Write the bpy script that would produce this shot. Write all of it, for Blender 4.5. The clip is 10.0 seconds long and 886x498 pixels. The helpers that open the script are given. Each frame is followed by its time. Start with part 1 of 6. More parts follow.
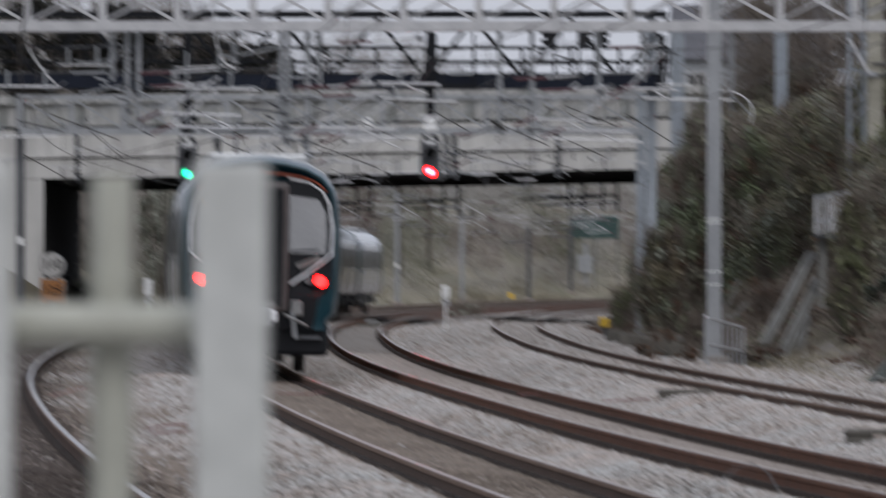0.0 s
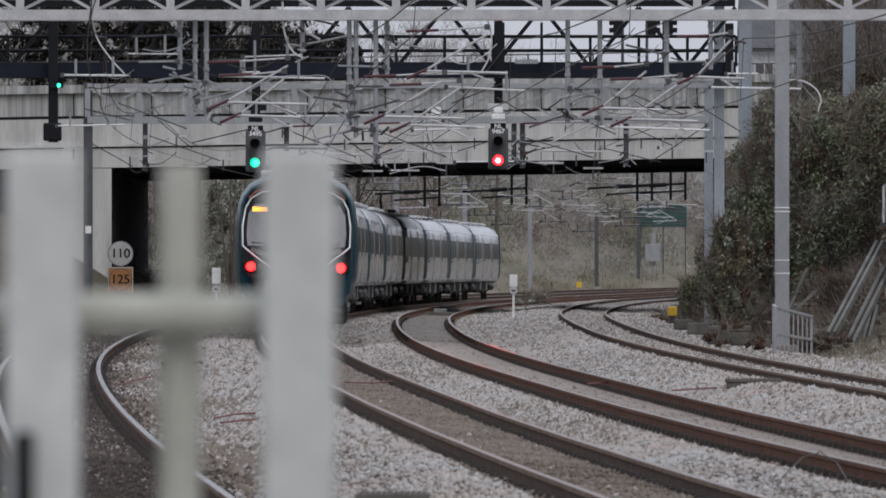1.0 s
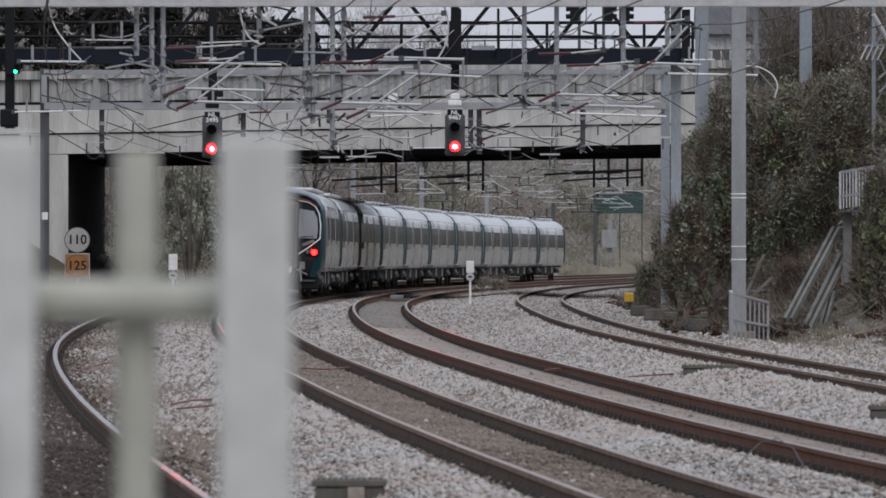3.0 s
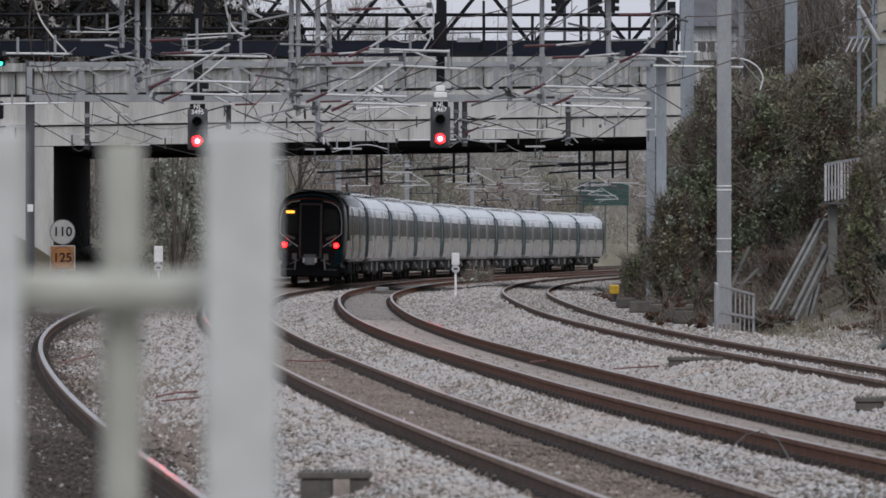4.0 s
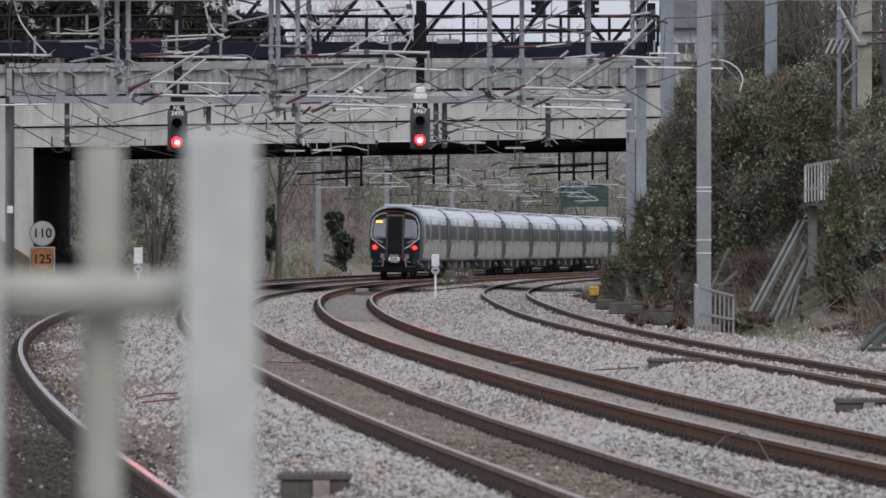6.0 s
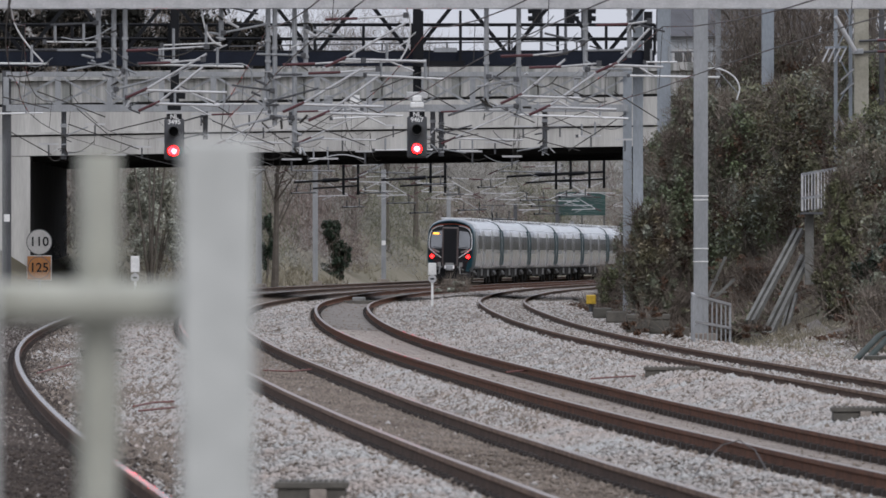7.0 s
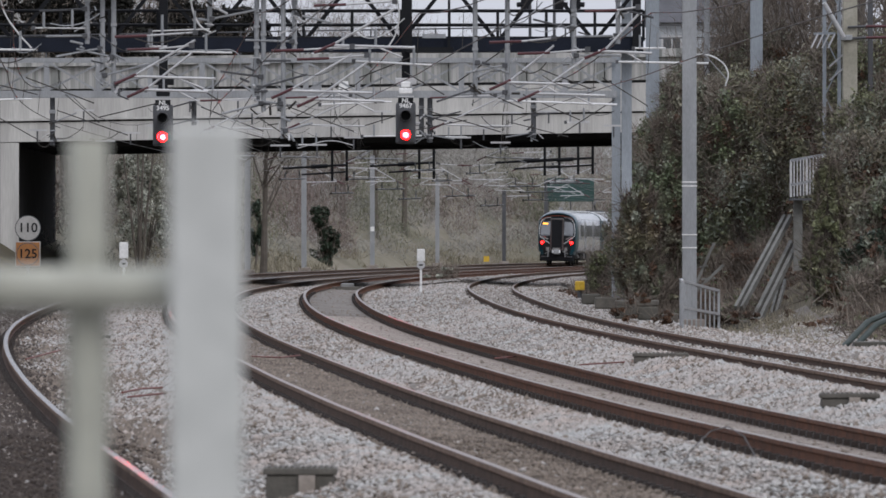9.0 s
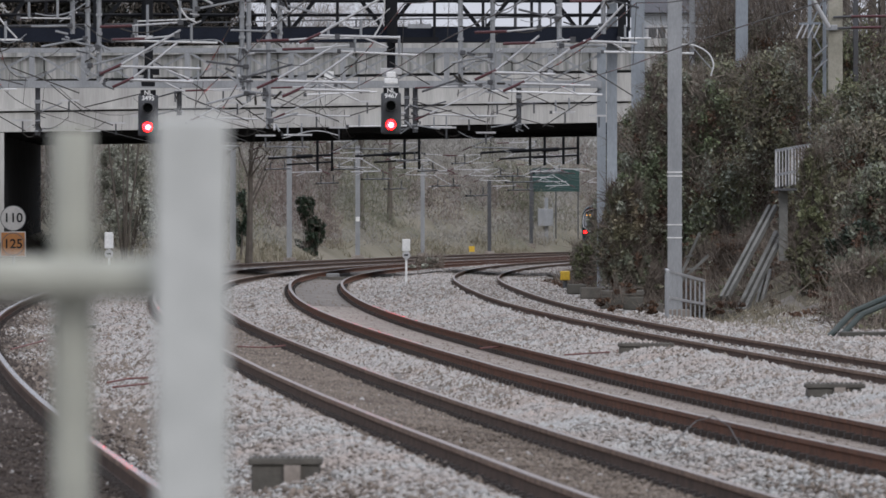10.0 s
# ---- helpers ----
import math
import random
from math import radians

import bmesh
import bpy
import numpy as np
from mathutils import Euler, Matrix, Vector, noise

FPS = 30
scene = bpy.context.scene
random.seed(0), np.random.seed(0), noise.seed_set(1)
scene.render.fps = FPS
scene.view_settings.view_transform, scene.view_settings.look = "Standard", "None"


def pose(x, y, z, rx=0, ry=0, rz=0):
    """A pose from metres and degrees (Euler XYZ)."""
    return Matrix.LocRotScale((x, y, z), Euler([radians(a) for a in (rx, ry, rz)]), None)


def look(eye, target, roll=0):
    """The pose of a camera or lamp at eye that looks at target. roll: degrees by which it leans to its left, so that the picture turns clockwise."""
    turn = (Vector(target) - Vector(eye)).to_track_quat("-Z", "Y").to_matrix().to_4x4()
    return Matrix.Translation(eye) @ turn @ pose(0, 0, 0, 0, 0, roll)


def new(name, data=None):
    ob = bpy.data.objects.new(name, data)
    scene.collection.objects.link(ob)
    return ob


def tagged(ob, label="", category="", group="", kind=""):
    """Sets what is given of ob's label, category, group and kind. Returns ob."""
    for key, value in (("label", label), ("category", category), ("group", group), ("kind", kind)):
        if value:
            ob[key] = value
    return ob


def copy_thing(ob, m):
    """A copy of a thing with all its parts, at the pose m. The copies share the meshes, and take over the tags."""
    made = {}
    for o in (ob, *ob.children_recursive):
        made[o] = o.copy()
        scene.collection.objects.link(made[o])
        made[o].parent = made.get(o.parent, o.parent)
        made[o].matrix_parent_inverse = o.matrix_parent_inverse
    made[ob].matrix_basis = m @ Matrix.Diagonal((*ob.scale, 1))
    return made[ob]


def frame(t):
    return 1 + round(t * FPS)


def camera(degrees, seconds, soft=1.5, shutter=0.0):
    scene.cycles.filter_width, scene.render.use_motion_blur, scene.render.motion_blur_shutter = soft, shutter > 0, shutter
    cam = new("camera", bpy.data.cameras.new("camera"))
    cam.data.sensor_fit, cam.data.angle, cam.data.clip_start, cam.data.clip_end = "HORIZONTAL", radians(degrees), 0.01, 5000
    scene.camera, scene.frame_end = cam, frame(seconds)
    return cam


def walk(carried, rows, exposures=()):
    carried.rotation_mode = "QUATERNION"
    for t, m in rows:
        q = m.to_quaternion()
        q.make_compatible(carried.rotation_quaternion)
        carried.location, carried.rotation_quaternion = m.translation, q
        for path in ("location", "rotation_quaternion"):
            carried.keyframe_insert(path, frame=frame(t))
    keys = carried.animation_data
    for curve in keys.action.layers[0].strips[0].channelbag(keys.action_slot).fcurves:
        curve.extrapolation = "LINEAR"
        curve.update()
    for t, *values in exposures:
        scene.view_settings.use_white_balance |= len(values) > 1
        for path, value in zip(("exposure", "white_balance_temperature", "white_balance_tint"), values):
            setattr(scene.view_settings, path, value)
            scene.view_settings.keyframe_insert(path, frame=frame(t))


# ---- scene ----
# ---- the camera and its way ----
EYE = (0.0, 0.0, 1.62)
cam = camera(5.984, 10.0, soft=1.6, shutter=0.5)
cam.data.dof.use_dof = True
cam.data.dof.focus_distance = 260.0
cam.data.dof.aperture_fstop = 14.0
# seconds, turn to the right and tilt upwards in thousandths
AIM = [(0, -4.647, 3.693), (0.034, -5.8, 4.4), (0.1, -5.667, 4.047), (0.2, -7.400, 3.647), (0.3, -10.067, 2.247), (0.4, -12.467, 2.180), (0.5, -13.627, 1.903), (0.6, -13.000, 3.113), (0.7, -11.867, 4.580), (0.8, -11.133, 3.180), (0.9, -11.200, 3.647), (1, -12.657, 2.367), (1.2, -11.867, 2.047), (1.5, -10.103, 2.060), (2, -9.543, 1.653), (2.2, -9.467, 2.113), (2.5, -9.493, 2.260), (2.7, -8.733, 1.713), (3.8, -6.200, -0.220), (4, -5.820, -0.187), (4.2, -5.367, 0.180), (4.5, -4.593, 1.143), (4.8, -4.400, 0.313), (5, -3.673, 0.323), (5.2, -3.533, 0.113), (5.5, -3.167, -0.750), (5.7, -3.293, -0.420), (6.8, -3.533, 0.647), (7, -3.067, 0.990), (7.2, -2.533, 0.380), (7.5, -2.143, -0.287), (8, -2.757, -0.490), (8.2, -2.533, -0.620), (8.5, -1.940, -0.393), (8.8, -1.933, -0.887), (9, -1.733, -0.647), (9.2, -1.267, -0.820), (9.5, -0.207, -1.513), (10, -0.000, -1.820)]
walk(cam, [(t, look(EYE, (a / 10, 100.0, EYE[2] + b / 10))) for t, a, b in AIM], exposures=[(0.0, 0.3, 6240, 10), (2.5, 0.32, 6240, 10), (5.0, 0.47, 6240, 10), (10.0, 0.5, 6240, 10)])

# ---- sky and sun: a dull overcast afternoon ----
world = bpy.data.worlds.new("overcast")
scene.world = world
world.use_nodes = True
wn, wl = world.node_tree.nodes, world.node_tree.links
sky = wn.new("ShaderNodeTexSky")
sky.sky_type, sky.sun_disc = "NISHITA", False
sky.sun_elevation, sky.sun_rotation = radians(38), radians(160)
sky.air_density, sky.dust_density, sky.ozone_density = 1.0, 4.0, 2.0
cloud = wn.new("ShaderNodeMix")
cloud.data_type = "RGBA"
cloud.inputs["Factor"].default_value = 0.8
# overcast cloud is brightest overhead and dimmer towards the horizon
way_up, height, dome = wn.new("ShaderNodeTexCoord"), wn.new("ShaderNodeSeparateXYZ"), wn.new("ShaderNodeMapRange")
dome.inputs["To Min"].default_value, dome.inputs["To Max"].default_value = 0.63, 1.32
wl.new(way_up.outputs["Generated"], height.inputs["Vector"])
wl.new(height.outputs["Z"], dome.inputs["Value"])
tint = wn.new("ShaderNodeVectorMath")
tint.operation = "SCALE"
tint.inputs[0].default_value = (7.4, 7.5, 8.25)
wl.new(dome.outputs["Result"], tint.inputs["Scale"])
wl.new(tint.outputs["Vector"], cloud.inputs["B"])
wl.new(sky.outputs["Color"], cloud.inputs["A"])
wl.new(cloud.outputs["Result"], wn["Background"].inputs["Color"])
wn["Background"].inputs["Strength"].default_value = 0.11
sun = new("sun", bpy.data.lights.new("sun", "SUN"))
sun.data.energy, sun.data.angle, sun.data.color = 0.55, radians(25), (1.0, 0.97, 0.92)
sun.matrix_basis = look((20, -55, 60), (0, 0, 0))


# ---- materials ----
def mat(name, color, rough=0.7, metal=0.0, other=None, scale=3.0, amount=0.5, grain=40.0, bump=0.15, spread=0.0, emit=0.0, stretch=(1, 1, 1), island=False, gloss=0.5):
    """A surface with stains at one scale and grain at another; spread varies it from piece to piece."""
    m = bpy.data.materials.new(name)
    m.use_nodes = True
    n, l = m.node_tree.nodes, m.node_tree.links
    b = n["Principled BSDF"]
    b.inputs["Roughness"].default_value, b.inputs["Metallic"].default_value = rough, metal
    b.inputs["Specular IOR Level"].default_value = gloss
    other = other or tuple(c * 0.6 for c in color)
    tc, mp = n.new("ShaderNodeTexCoord"), n.new("ShaderNodeMapping")
    mp.inputs["Scale"].default_value = stretch
    l.new(tc.outputs["Object"], mp.inputs["Vector"])
    big, fine = n.new("ShaderNodeTexNoise"), n.new("ShaderNodeTexNoise")
    big.inputs["Scale"].default_value, big.inputs["Detail"].default_value = scale, 6
    fine.inputs["Scale"].default_value, fine.inputs["Detail"].default_value = grain, 3
    for t in (big, fine):
        l.new(mp.outputs["Vector"], t.inputs["Vector"])
    ramp = n.new("ShaderNodeMapRange")
    ramp.inputs["From Min"].default_value, ramp.inputs["From Max"].default_value = 0.38, 0.66
    ramp.inputs["To Max"].default_value = amount
    l.new(big.outputs["Fac"], ramp.inputs["Value"])
    mix = n.new("ShaderNodeMix")
    mix.data_type = "RGBA"
    mix.inputs["A"].default_value, mix.inputs["B"].default_value = (*color, 1), (*other, 1)
    l.new(ramp.outputs["Result"], mix.inputs["Factor"])
    hsv = n.new("ShaderNodeHueSaturation")
    l.new(mix.outputs["Result"], hsv.inputs["Color"])
    gr = n.new("ShaderNodeMapRange")
    gr.inputs["To Min"].default_value, gr.inputs["To Max"].default_value = 0.75, 1.25
    l.new(fine.outputs["Fac"], gr.inputs["Value"])
    if spread:
        if island:
            src = n.new("ShaderNodeNewGeometry").outputs["Random Per Island"]
        else:
            src = n.new("ShaderNodeObjectInfo").outputs["Random"]
        sp, mul = n.new("ShaderNodeMapRange"), n.new("ShaderNodeMath")
        sp.inputs["To Min"].default_value, sp.inputs["To Max"].default_value = 1 - spread, 1 + spread
        mul.operation = "MULTIPLY"
        l.new(src, sp.inputs["Value"])
        l.new(sp.outputs["Result"], mul.inputs[0])
        l.new(gr.outputs["Result"], mul.inputs[1])
        l.new(mul.outputs["Value"], hsv.inputs["Value"])
    else:
        l.new(gr.outputs["Result"], hsv.inputs["Value"])
    l.new(hsv.outputs["Color"], b.inputs["Base Color"])
    if bump:
        bp = n.new("ShaderNodeBump")
        bp.inputs["Strength"].default_value, bp.inputs["Distance"].default_value = bump, 0.02
        l.new(fine.outputs["Fac"], bp.inputs["Height"])
        l.new(bp.outputs["Normal"], b.inputs["Normal"])
    if emit:
        b.inputs["Emission Color"].default_value = (*color, 1)
        b.inputs["Emission Strength"].default_value = emit
    return m


M = dict(
    rail_side=mat("rusty_rail", (0.19, 0.128, 0.093), 0.85, 0.0, (0.085, 0.056, 0.042), 4, 0.8, 60, 0.3, gloss=0.15),
    rail_top=mat("worn_rail_head", (0.24, 0.205, 0.18), 0.27, 0.75, (0.13, 0.105, 0.09), 6, 0.6, 50, 0.05),
    rail_brown=mat("brown_worn_rail_head", (0.21, 0.165, 0.135), 0.42, 0.4, (0.14, 0.105, 0.085), 6, 0.6, 50, 0.05),
    rail_dull=mat("dull_rail_head", (0.22, 0.175, 0.145), 0.4, 0.6, (0.10, 0.07, 0.055), 6, 0.6, 50, 0.05),
    ballast=mat("ballast_ground", (0.205, 0.19, 0.172), 0.95, 0, (0.125, 0.107, 0.092), 0.8, 0.8, 22, 0.8, gloss=0.15),
    stone=mat("granite_ballast", (0.352, 0.349, 0.334), 0.9, 0, (0.338, 0.286, 0.251), 0.5, 0.9, 30, 0.12, 0.17, island=True, gloss=0.2),
    stone_dirty=mat("stained_ballast", (0.192, 0.16, 0.132), 0.9, 0, (0.115, 0.094, 0.078), 0.6, 0.8, 30, 0.3, 0.3, island=True, gloss=0.15),
    stone_grimy=mat("grimy_dark_ballast", (0.068, 0.055, 0.047), 0.9, 0, (0.04, 0.033, 0.029), 0.6, 0.8, 30, 0.3, 0.35, island=True, gloss=0.15),
    sleeper=mat("sleeper_concrete", (0.28, 0.25, 0.22), 0.9, 0, (0.15, 0.12, 0.1), 2, 0.8, 40, 0.3, 0.15),
    rail_red=mat("red_rusty_rail", (0.135, 0.064, 0.038), 0.85, 0.0, (0.07, 0.038, 0.027), 4, 0.8, 60, 0.3, gloss=0.15),
    # Rusty web, darkened in its colour for the shade under the rail head.
    rail_web=mat("shaded_rusty_rail_web", (0.098, 0.066, 0.05), 0.9, 0.0, (0.055, 0.04, 0.032), 3, 0.8, 40, 0.3, gloss=0.15),
    clip=mat("clip_iron", (0.05, 0.042, 0.038), 0.7, 0.2, gloss=0.15),
    concrete=mat("bridge_concrete", (0.45, 0.442, 0.42), 0.9, 0, (0.30, 0.292, 0.278), 0.6, 0.75, 9, 0.25, stretch=(2.8, 2.8, 0.2)),
    parapet=mat("parapet_concrete", (0.385, 0.378, 0.365), 0.9, 0, (0.13, 0.14, 0.13), 1.2, 0.85, 9, 0.25, stretch=(4.0, 4.0, 0.12)),
    # Concrete under the bridge: its shade is put into the base colour.
    soffit=mat("shade_dark_concrete", (0.035, 0.035, 0.036), 0.95, 0, (0.018, 0.018, 0.018), 0.7, 0.6, 12, 0.2, gloss=0.15),
    galv=mat("galvanised_steel", (0.29, 0.30, 0.31), 0.55, 0.35, (0.21, 0.22, 0.23), 2.5, 0.7, 30, 0.1, stretch=(1, 1, 0.3)),
    cable_red=mat("faded_red_cable", (0.16, 0.05, 0.04), 0.7, 0),
    galv_pale=mat("pale_galvanised_tube", (0.45, 0.45, 0.455), 0.5, 0.25, (0.31, 0.31, 0.32), 3, 0.6, 30, 0.08),
    blue_steel=mat("weathered_mast_steel", (0.29, 0.32, 0.35), 0.6, 0.3, (0.20, 0.22, 0.24), 1.5, 0.7, 25, 0.1, stretch=(1, 1, 0.3)),
    dark_steel=mat("dark_grey_steel", (0.075, 0.078, 0.085), 0.6, 0.3, (0.05, 0.05, 0.052), 2, 0.7, 30, 0.1),
    black=mat("black_painted_steel", (0.006, 0.007, 0.009), 0.65, 0.0, (0.004, 0.004, 0.006), 2, 0.6, 30, 0.05, gloss=0.2),
    navy=mat("dark_blue_walkway", (0.012, 0.015, 0.024), 0.85, 0.0, (0.008, 0.01, 0.015), 2, 0.6, 30, 0.05, gloss=0.15),
    insulator=mat("dark_crimson_insulator", (0.06, 0.012, 0.016), 0.45, 0, (0.06, 0.01, 0.012), 8, 0.5, 40, 0.05),
    wire=mat("copper_wire", (0.05, 0.045, 0.04), 0.6, 0.5),
    white_cable=mat("white_cable", (0.6, 0.6, 0.6), 0.6, 0),
    red_lamp=mat("red_signal_lamp", (1.0, 0.0001, 0.00009), 0.4, emit=4600.0, bump=0, amount=0),
    # Outer lamp glass: the bloom round each lamp is put into its emission.
    red_glass=mat("red_signal_bloom", (1.0, 0.003, 0.003), 0.4, emit=14.0, bump=0, amount=0),
    green_bloom_glass=mat("green_signal_bloom", (0.01, 0.6, 0.3), 0.4, emit=1.5, bump=0, amount=0),
    green_lamp=mat("green_signal_lamp", (0.03, 1.0, 0.45), 0.4, emit=6.0, bump=0, amount=0),
    tail_lamp=mat("red_tail_lamp", (1.0, 0.0025, 0.002), 0.4, emit=30.0, bump=0, amount=0),
    display=mat("amber_display", (1.0, 0.42, 0.04), 0.4, emit=1.6, bump=0, amount=0),
    paint=mat("cream_white_fence_paint", (0.445, 0.452, 0.43), 0.55, 0, (0.39, 0.395, 0.372), 3, 0.6, 20, 0.06),
    paint_old=mat("yellowed_fence_paint", (0.365, 0.365, 0.312), 0.6, 0, (0.305, 0.305, 0.255), 4, 0.6, 20, 0.1),
    white=mat("white_paint", (0.72, 0.72, 0.71), 0.5, 0, (0.55, 0.55, 0.54), 4, 0.5, 20, 0.05),
    yellow=mat("yellow_paint", (0.62, 0.40, 0.03), 0.5, 0, (0.45, 0.28, 0.03), 6, 0.5, 20, 0.05),
    orange=mat("orange_sign", (0.27, 0.11, 0.025), 0.6, 0, (0.2, 0.08, 0.025), 5, 0.4, 20, 0.03),
    body_grey=mat("silver_grey_coach_paint", (0.36, 0.37, 0.385), 0.16, 0.5, (0.29, 0.30, 0.315), 1.2, 0.6, 14, 0.02),
    body_low=mat("pale_grey_coach_paint", (0.54, 0.54, 0.535), 0.17, 0.45, (0.40, 0.39, 0.375), 1.2, 0.7, 14, 0.02),
    roof=mat("pale_coach_roof", (0.47, 0.48, 0.485), 0.3, 0.2, (0.36, 0.37, 0.38), 0.8, 0.7, 10, 0.05),
    teal=mat("dark_teal_coach_paint", (0.009, 0.042, 0.058), 0.3, 0.1, (0.007, 0.03, 0.041), 2, 0.5, 20, 0.02),
    door=mat("grey_coach_door", (0.37, 0.38, 0.39), 0.3, 0.2, (0.2, 0.21, 0.22), 2, 0.6, 14, 0.02),
    teal_end=mat("teal_coach_end", (0.006, 0.034, 0.04), 0.6, 0.0, (0.005, 0.025, 0.03), 2, 0.5, 20, 0.02, gloss=0.1),
    glass=mat("dark_train_glass", (0.014, 0.016, 0.018), 0.3, 0.0, (0.009, 0.01, 0.012), 1, 0.5, 20, 0, gloss=0.06),
    screen=mat("windscreen_glass", (0.17, 0.175, 0.18), 0.1, 0.7, (0.12, 0.125, 0.13), 1, 0.5, 20, 0),
    case_grey=mat("pale_grey_equipment_case", (0.19, 0.19, 0.186), 0.7, 0.1, (0.08, 0.078, 0.075), 3, 0.8, 20, 0.1),
    hood=mat("satin_black_hood", (0.035, 0.034, 0.034), 0.35, 0.0, (0.02, 0.02, 0.02), 3, 0.5, 30, 0.03),
    white_tube=mat("white_insulated_tube", (0.62, 0.62, 0.62), 0.45, 0.0, (0.48, 0.48, 0.475), 3, 0.6, 30, 0.05),
    pole_concrete=mat("lichened_pole_concrete", (0.33, 0.315, 0.265), 0.9, 0, (0.2, 0.19, 0.15), 1.6, 0.8, 20, 0.2),
    wall_blue=mat("pale_blue_grey_render", (0.33, 0.35, 0.37), 0.9, 0, (0.26, 0.275, 0.29), 0.8, 0.6, 12, 0.1),
    slate=mat("dark_slate_roof", (0.08, 0.08, 0.088), 0.8, 0, (0.05, 0.05, 0.054), 1.2, 0.7, 14, 0.3),
    far_turf=mat("rough_winter_turf", (0.20, 0.178, 0.135), 0.95, 0, (0.125, 0.118, 0.078), 0.07, 0.9, 1.2, 0.6, gloss=0.15),
    hedge_dark=mat("dark_ivied_hedge", (0.024, 0.024, 0.021), 0.9, 0, (0.015, 0.014, 0.013), 0.5, 0.8, 8, 0, 0.3, island=True, gloss=0.05),
    # Glossy leaf whose pale grey highlights are put into the base colour.
    leaf_highlight=mat("highlight_grey_green_leaf", (0.19, 0.2, 0.155), 0.42, 0, (0.13, 0.148, 0.1), 0.9, 0.9, 8, 0, 0.3, island=True),
    under=mat("underframe_grime", (0.03, 0.028, 0.026), 0.85, 0.1, (0.018, 0.017, 0.016), 3, 0.7, 30, 0.3, gloss=0.15),
    door_frame=mat("brown_grey_gangway_frame", (0.075, 0.062, 0.06), 0.5, 0.1, (0.05, 0.042, 0.04), 3, 0.6, 20, 0.05),
    stripe=mat("orange_red_stripe", (0.5, 0.11, 0.05), 0.4),
    twig_mauve=mat("mauve_brown_scrub", (0.185, 0.148, 0.135), 0.9, 0, (0.13, 0.108, 0.098), 0.1, 0.9, 1.0, 0, 0.2, island=True, gloss=0.15),
    twig_olive=mat("olive_scrub", (0.17, 0.17, 0.125), 0.9, 0, (0.115, 0.118, 0.08), 0.1, 0.9, 1.0, 0, 0.2, island=True, gloss=0.15),
    trim=mat("white_trim_paint", (0.75, 0.76, 0.78), 0.35),
    soil=mat("embankment_soil", (0.075, 0.065, 0.045), 0.95, 0, (0.11, 0.095, 0.06), 0.35, 0.9, 6, 0.6, gloss=0.15),
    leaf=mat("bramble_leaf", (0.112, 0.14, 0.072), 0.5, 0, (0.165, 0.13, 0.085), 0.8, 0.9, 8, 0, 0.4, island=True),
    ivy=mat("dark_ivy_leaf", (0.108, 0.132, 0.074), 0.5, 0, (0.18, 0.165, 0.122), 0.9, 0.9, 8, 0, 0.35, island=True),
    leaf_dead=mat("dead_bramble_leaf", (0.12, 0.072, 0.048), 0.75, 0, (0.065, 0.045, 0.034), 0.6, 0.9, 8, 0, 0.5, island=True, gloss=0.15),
    prop=mat("weathered_grey_concrete", (0.155, 0.155, 0.145), 0.9, 0, (0.085, 0.083, 0.075), 3, 0.8, 30, 0.3),
    leaf_pale=mat("pale_olive_leaf", (0.40, 0.41, 0.35), 0.6, 0, (0.2, 0.2, 0.15), 0.6, 0.9, 8, 0, 0.5, island=True),
    twig=mat("bare_brown_twig", (0.185, 0.158, 0.132), 0.9, 0, (0.07, 0.055, 0.045), 0.3, 0.9, 8, 0, 0.4, island=True, gloss=0.15),
    # Paler and cooler than the near twigs: distance haze put into the colour.
    twig_far=mat("hazed_grey_brown_scrub", (0.31, 0.293, 0.28), 0.9, 0, (0.205, 0.205, 0.172), 0.07, 1.0, 0.6, 0, 0.14, island=True, gloss=0.15),
    grass=mat("dead_grass", (0.25, 0.224, 0.168), 0.9, 0, (0.13, 0.115, 0.07), 0.2, 0.9, 3, 0, 0.4, island=True),
    evergreen=mat("dark_evergreen", (0.022, 0.038, 0.02), 0.6, 0, (0.015, 0.025, 0.014), 0.8, 0.8, 8, 0, 0.4, island=True),
    bark=mat("grey_bark", (0.12, 0.105, 0.09), 0.9, 0, (0.08, 0.07, 0.06), 3, 0.7, 30, 0.4, gloss=0.15),
    rail_green=mat("dark_green_rail_paint", (0.028, 0.04, 0.034), 0.6, 0, (0.05, 0.055, 0.05), 4, 0.7, 30, 0.1, gloss=0.25),
    timber=mat("old_timber", (0.19, 0.175, 0.145), 0.85, 0, (0.11, 0.10, 0.085), 5, 0.7, 40, 0.3, stretch=(1, 1, 4)),
    sign_white=mat("weathered_sign_white", (0.33, 0.325, 0.31), 0.7, 0, (0.25, 0.24, 0.225), 5, 0.5, 20, 0.03),
    green_mesh=mat("green_netting", (0.022, 0.05, 0.046), 0.8, 0, (0.03, 0.08, 0.07), 1.2, 0.6, 10, 0.1),
    asphalt=mat("asphalt", (0.06, 0.06, 0.06), 0.95, 0),
    platform=mat("platform_concrete", (0.28, 0.27, 0.26), 0.9, 0),
    leaf_green=mat("yellow_green_leaf", (0.14, 0.15, 0.078), 0.6, 0, (0.125, 0.105, 0.075), 0.5, 0.9, 8, 0, 0.5, island=True),
    dark_box=mat("dark_grp_box", (0.10, 0.092, 0.078), 0.8, 0, (0.055, 0.05, 0.043), 5, 0.7, 30, 0.3),
    brick=mat("pale_block", (0.085, 0.08, 0.068), 0.9, 0, (0.035, 0.034, 0.027), 2.5, 0.7, 30, 0.4),
)


